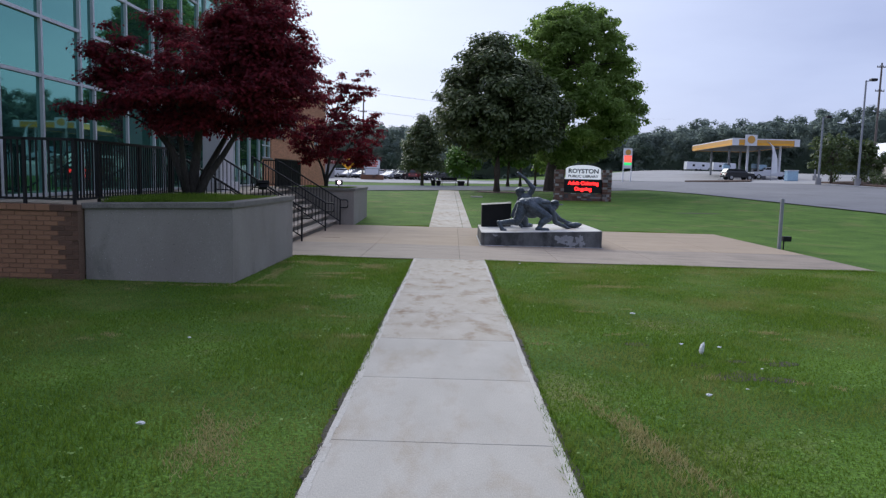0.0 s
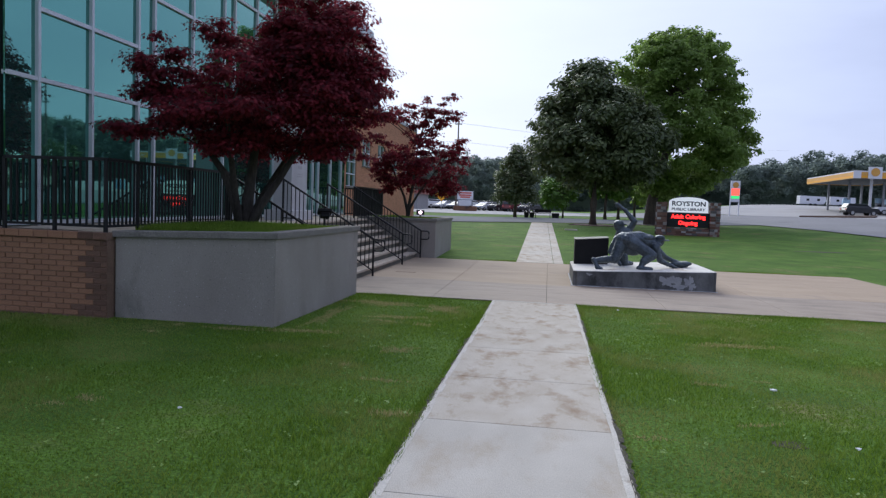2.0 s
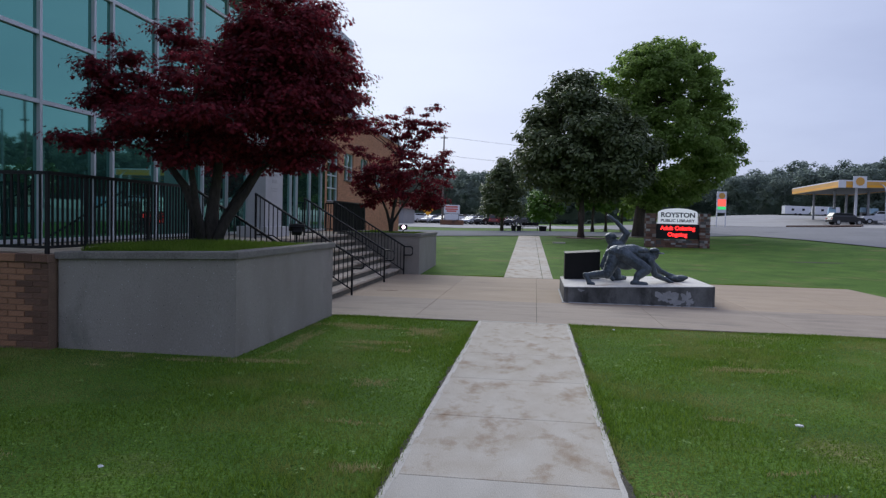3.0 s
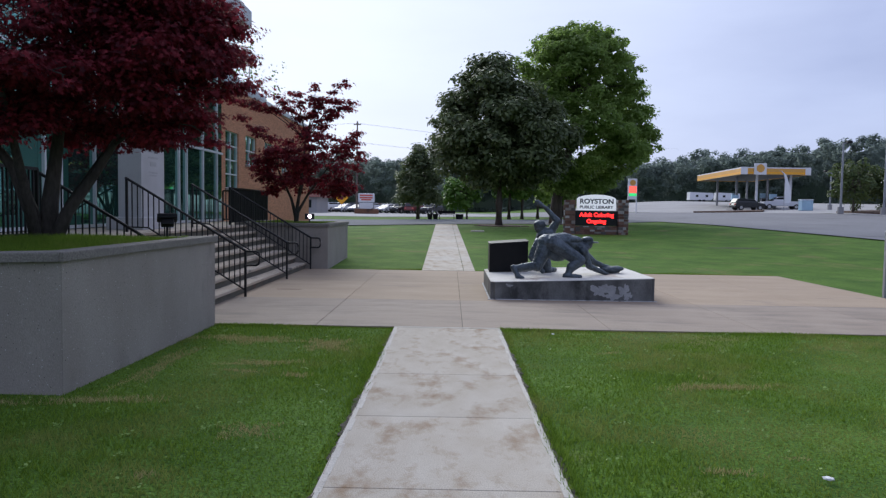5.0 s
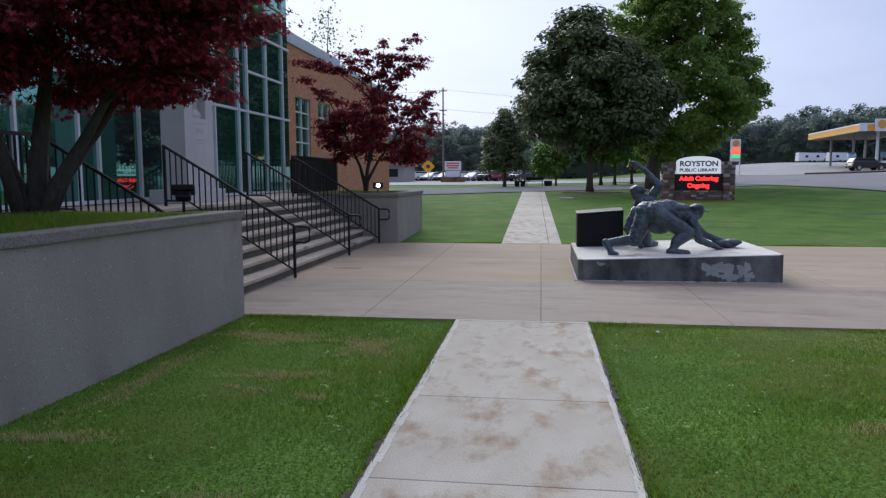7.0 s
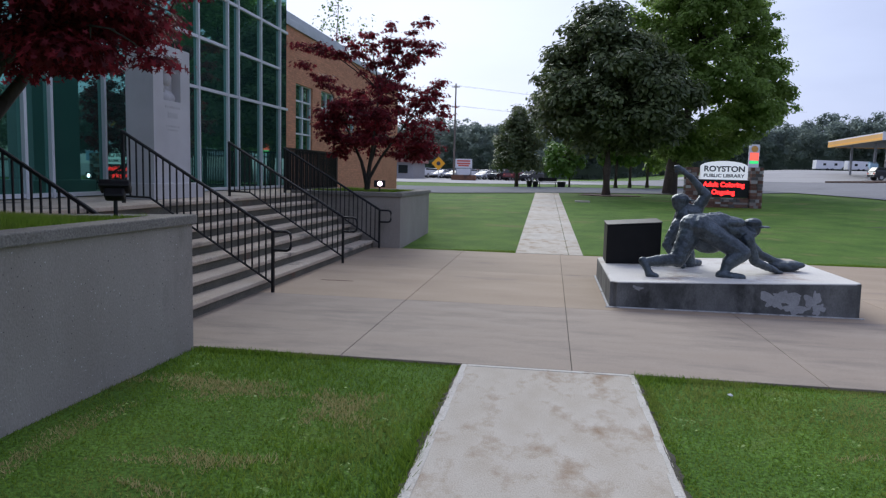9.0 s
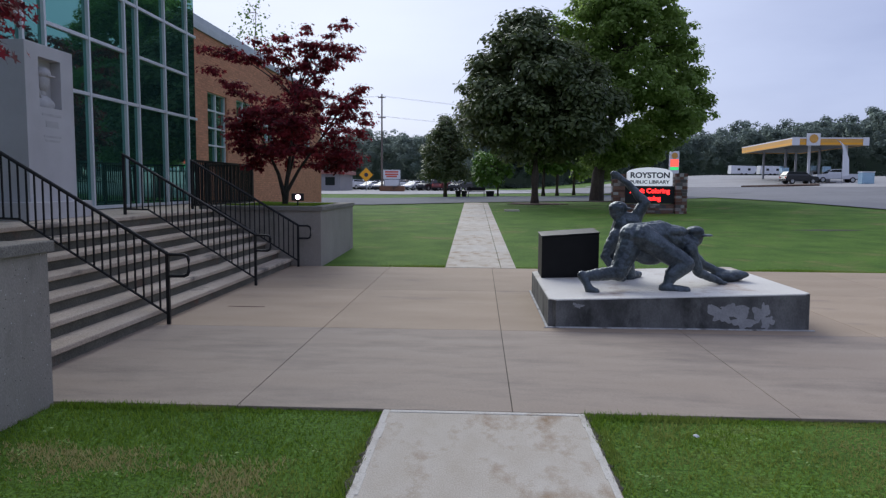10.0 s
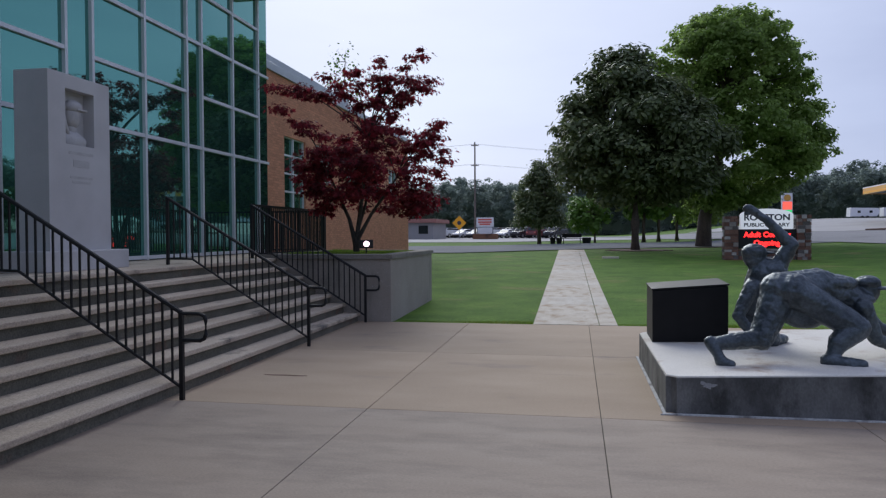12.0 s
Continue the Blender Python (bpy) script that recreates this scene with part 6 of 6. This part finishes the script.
# ---- worn patches and scraps on the lawn ----


def patch(name, label, x, y, rx, ry, material, seed, lift=0.0, turn=0.0):
    rp_ = random.Random(seed)
    pts = []
    for k in range(22):
        a = 2 * math.pi * k / 22
        q = rp_.uniform(0.65, 1.15)
        u, v = rx * q * math.cos(a), ry * q * math.sin(a)
        pts.append((x + u * math.cos(turn) - v * math.sin(turn), y + u * math.sin(turn) + v * math.cos(turn)))
    bm = prism(pts, lambda px, py: ground_z(px, py) - 0.05, lambda px, py: ground_z(px, py) - 0.014 + lift)
    return solo(name, bm, material, label, "lawn patch", kind="stuff")


STRAW = [(-1.5, -1.38, 0.27, 0.36, 0.2), (-2.4, -1.15, 0.42, 0.2, 0.2), (-2.05, -2.45, 0.42, 0.13, 0.1), (-1.5, -4.8, 0.2, 0.18, 0.3), (-1.5, -10.5, 0.22, 0.5, 0.2), (-3.0, -4.05, 0.5, 0.1, 0.15), (1.4, -10.2, 0.13, 0.9, 0.25),
         (-2.75, -1.0, 0.5, 0.15, 0.0), (2.7, -3.2, 0.5, 0.1, 0.1), (-3.9, -4.2, 0.3, 0.07, 0.0), (-3.05, -2.6, 0.12, 0.9, 0.0)]
# uneven dark brown discs round the two big trunks
patch("mulch_ring", "dark brown patch under the magnolia", 3.35, 39.3, 1.9, 1.6, M_MULCH, 300, 0.03)
patch("mulch_ring", "dark brown patch under the maple", 8.3, 46.5, 2.4, 2.0, M_MULCH, 301, 0.03)
for i, (x, y, rx, ry, tn) in enumerate(((2.75, -8.5, 0.28, 0.2, 0.1), (3.4, -8.0, 0.22, 0.1, 0.3), (2.5, -8.15, 0.12, 0.09, 0.6), (3.1, -8.6, 0.16, 0.1, 0.2), (2.95, -7.95, 0.14, 0.06, 0.0), (12.2, 20.3, 1.3, 0.3, 0.0), (2.1, -7.3, 0.15, 0.1, 0.0))):
    patch("bare_soil_patch", "bare dark soil patch in the lawn", x, y, rx, ry, M_SOIL, 200 + i, -0.007, tn)
M_PAPER = mat("white_paper", (0.66, 0.66, 0.66), (0.76, 0.76, 0.75), 8, 50, 0.8, 0.1)
rg = random.Random(4)
for i, (x, y, s) in enumerate(((2.57, -7.37, 0.06), (2.68, -7.69, 0.11), (2.95, -7.45, 0.05), (2.21, -9.22, 0.06), (2.47, -5.65, 0.07), (2.62, -9.0, 0.035), (-2.09, -10.27, 0.07), (1.45, -0.45, 0.05), (3.05, -8.3, 0.03), (-2.7, -7.7, 0.04))):
    bm = bmesh.new()
    s *= 0.55
    bmesh.ops.create_icosphere(bm, subdivisions=1, radius=s)
    for v in bm.verts:
        v.co = Vector((v.co.x * rg.uniform(0.4, 1.2) * (0.5 if i == 1 else 1.0) + (0.35 * v.co.z if i == 1 else 0.0), v.co.y * rg.uniform(0.4, 1.1), v.co.z * (1.7 if i == 1 else 0.4) * rg.uniform(0.5, 1.2)))
    bmesh.ops.translate(bm, verts=bm.verts, vec=(x, y, 0.0 + s * (0.7 if i == 1 else 0.3)))
    solo("paper_scrap", bm, M_PAPER, "crumpled white paper scrap on the grass", "litter", group="paper scraps")
ring = [(-3.28 + 0.26 * math.cos(a_), 4.39 + (0.022 + 0.006 * math.sin(5 * a_)) * math.sin(a_)) for a_ in [2 * math.pi * k / 28 for k in range(28)]]
bm = prism(ring, -0.004, 0.004)
solo("rust_stain", bm, mat("rust_mark", (0.13, 0.07, 0.05), (0.2, 0.115, 0.08), 9, 60, 0.9, 0.1), "thin rusty brown stain on the plaza", "stain", kind="stuff")

# ---- grass blades ----


def blades(name, label, area, count, h0, h1, seed, material=M_BLADE, base=None):
    """Upright single blades scattered over a stretch of lawn given by a test."""
    g = np.random.default_rng(seed)
    (x0, x1, y0, y1), ok = area
    x, y = g.uniform(x0, x1, count), g.uniform(y0, y1, count)
    m = ok(x, y)
    x, y = x[m], y[m]
    n = len(x)
    z = 0.021 * np.clip(y - 9.5, 0, 30.5) - 0.028
    z = z if base is None else z * 0 + base
    patchy = 0.75 + 0.5 * np.sin(x * 1.7 + 0.6 * np.sin(y * 1.3)) * np.sin(y * 1.1 + 1.0)
    h = g.uniform(h0, h1, n) * np.clip(patchy, 0.5, 1.2)
    a, w = g.uniform(0, 6.283, n), g.uniform(0.003, 0.0068, n)
    lx, ly = g.normal(size=n) * h * 0.45, g.normal(size=n) * h * 0.45
    co = np.empty((n, 3, 3), np.float32)
    co[:, 0] = np.stack((x - w * np.cos(a), y - w * np.sin(a), z), 1)
    co[:, 1] = np.stack((x + w * np.cos(a), y + w * np.sin(a), z), 1)
    co[:, 2] = np.stack((x + lx, y + ly, z + h), 1)
    me = bpy.data.meshes.new(name)
    me.vertices.add(n * 3)
    me.vertices.foreach_set("co", co.ravel())
    me.loops.add(n * 3)
    me.loops.foreach_set("vertex_index", np.arange(n * 3, dtype=np.int32))
    me.polygons.add(n)
    me.polygons.foreach_set("loop_start", np.arange(0, n * 3, 3, dtype=np.int32))
    me.update(calc_edges=True)
    me.materials.append(material)
    return tagged(new(name, me), label, "grass", kind="stuff")


rgf = random.Random(88)
FLECKS = [(rgf.uniform(-5, 5), rgf.uniform(-9, -0.3), rgf.uniform(0.05, 0.22), rgf.uniform(0.03, 0.09), rgf.uniform(-0.4, 0.4)) for _ in range(28)]


def in_straw(x, y):
    hit = np.zeros(len(x), bool)
    g = np.random.default_rng(77)
    for sx, sy, rx, ry, tn in STRAW + FLECKS:
        u = ((x - sx) * math.cos(tn) + (y - sy) * math.sin(tn)) / rx
        v = (-(x - sx) * math.sin(tn) + (y - sy) * math.cos(tn)) / ry
        wob = 1 + 0.25 * np.sin(4 * np.arctan2(v, u) + sx * 9) + 0.15 * np.sin(9 * np.arctan2(v, u) + sy * 7)
        hit |= np.hypot(u, v) < wob * (0.26 + 1.05 * g.random(len(x)))
    return hit


def near_lawn(x, y):
    g = np.random.default_rng(5)
    fade = np.clip((11.0 - np.abs(x)) / 5.0, 0, 1) * np.clip((y + 17.0) / 4.5, 0, 1)
    return (np.abs(x) > 0.755) & ~((x < -3.42) & (y > -3.92)) & ~in_straw(x, y) & (g.random(len(x)) < fade) & (x * np.sign(x) > 0.752 + np.where(x > 0, 0.006, 0.0028) * np.clip(-y - 2.5, 0, None))


M_STRAWBLADE = leaf_mat("straw_blade", (0.29, 0.255, 0.10), (0.52, 0.455, 0.22), 0.8, 0.35, 0.1)
blades("dry_grass", "thin dry straw-coloured blades in worn patches", ((-5, 4, -13, -0.2), lambda x, y: in_straw(x, y) & (np.abs(x) > 0.8) & ~((x < -3.42) & (y > -3.92))), 600000, 0.03, 0.055, 11, M_STRAWBLADE)


blades("grass", "short mown grass blades beside the sidewalk", ((-11, 11, -17, -0.01), near_lawn), 950000, 0.028, 0.048, 1)
blades("grass", "longer grass along the paving edges", ((-0.86, 0.86, -13.5, -0.01), lambda x, y: np.abs(x) > 0.745), 60000, 0.035, 0.075, 2)
blades("grass", "grass along the near plaza edge", ((-3.3, 9.0, -0.1, 0.012), lambda x, y: np.abs(x) > 0.76), 9000, 0.03, 0.052, 3)
blades("grass", "grass fringe along the rear plaza edge", ((-3.3, 9, 9.42, 9.75), lambda x, y: (np.abs(x + 0.02) > 0.74)), 14000, 0.035, 0.06, 4)

blades("grass", "unmown grass on the soil of the tall planter", ((-5.6, -3.6, -3.66, -0.25), lambda x, y: np.abs(x) > 0), 46000, 0.06, 0.15, 5, M_BLADE, 1.185)
blades("grass", "unmown grass on the soil of the rear planter", ((-5.6, -3.7, 9.7, 12.9), lambda x, y: np.abs(x) > 0), 30000, 0.05, 0.11, 6, M_BLADE, 1.195)

# small broad-leaved weeds standing out of the mown grass
gw = np.random.default_rng(61)
wx, wy = gw.uniform(-6.5, 6.5, 520), gw.uniform(-13, -0.3, 520)
ok = (np.abs(wx) > 0.85) & ~((wx < -3.3) & (wy > -4.1))
wx, wy = np.repeat(wx[ok], 7), np.repeat(wy[ok], 7)
spread = gw.uniform(0.01, 0.05, len(wx))[:, None] * gw.normal(size=(len(wx), 2))
wpos = np.stack((wx + spread[:, 0], wy + spread[:, 1], gw.uniform(0.012, 0.034, len(wx))), 1)
wnrm = np.array([0, 0, 1.0]) + gw.normal(size=(len(wx), 3)) * 0.35
M_WEED = leaf_mat("weed_leaf", (0.13, 0.24, 0.045), (0.30, 0.42, 0.12), 0.6, 0.3, 0.2)
tagged(new("weeds", leaves_mesh("weeds", wpos, wnrm, gw.uniform(0.012, 0.03, len(wx)), TUFT, M_WEED, gw)), "pale broad-leaved weeds scattered in the lawn", "weeds", kind="stuff")

# separate bricks of the low wall beside the planter
rgb = random.Random(12)
brick_meshes = {}


def brick(x0, x1, z0, z1, y_front, stained):
    key = (round(x1 - x0, 3), round(z1 - z0, 3), stained)
    if key not in brick_meshes:
        w, h = (x1 - x0) / 2, (z1 - z0) / 2
        brick_meshes[key] = finish(box(-w, w, 0, 0.05, -h, h, 0.005), "brick", M_BRICK_STAIN if stained else M_BRICK)
    ob = new("brick", brick_meshes[key])
    ob.parent = low_wall
    ob.matrix_parent_inverse = low_wall.matrix_basis.inverted()
    ob.matrix_basis = pose((x0 + x1) / 2, y_front + rgb.uniform(-0.003, 0.003), (z0 + z1) / 2, 0, 0, rgb.uniform(-0.5, 0.5))


for row in range(14):
    z0 = 0.004 + 0.0755 * row
    x = -9.6 + (0.1125 if row % 2 else 0.0)
    if row % 2:
        brick(-9.6, -9.6 + 0.1025, z0, z0 + 0.0655, -4.022, False)
    while x < -5.82:
        x1 = min(x + 0.215, -5.802)
        if x1 - x > 0.04:
            brick(x, x1, z0, z0 + 0.0655, -4.022, (x > -6.28 + rgb.uniform(-0.1, 0.15) + 0.01 * row))
        x += 0.225
for k in range(17):
    brick(-9.6 + 0.225 * k, -9.6 + 0.225 * k + 0.215 - (0.02 if k == 16 else 0), 1.068, 1.165, -4.045, k > 14)

# crumbled soil along the sidewalk edges
for side in (-1, 1):
    ge = np.random.default_rng(20 + side)
    yy = np.arange(-26, -0.02, 0.045)
    out = np.clip(0.022 + 0.012 * np.sin(yy * 2.3 + side) + 0.01 * np.sin(yy * 9.1) + ge.normal(size=len(yy)) * 0.01, 0.003, 0.07)
    base = np.array([half_walk(v, side) for v in yy])
    vs = [(side * (b_ - 0.012 + ge.uniform(-0.006, 0.004)), y_, 0.003) for b_, y_ in zip(base, yy)] + [(side * (b_ + o_), y_, -0.012) for b_, o_, y_ in zip(base, out, yy)]
    n_ = len(yy)
    fs = [(i, i + 1, n_ + i + 1, n_ + i) if side < 0 else (i, n_ + i, n_ + i + 1, i + 1) for i in range(n_ - 1)]
    tagged(mesh_ob("edge_soil", vs, fs, M_SOIL), "crumbled dark soil along the sidewalk edge", "soil", kind="stuff")
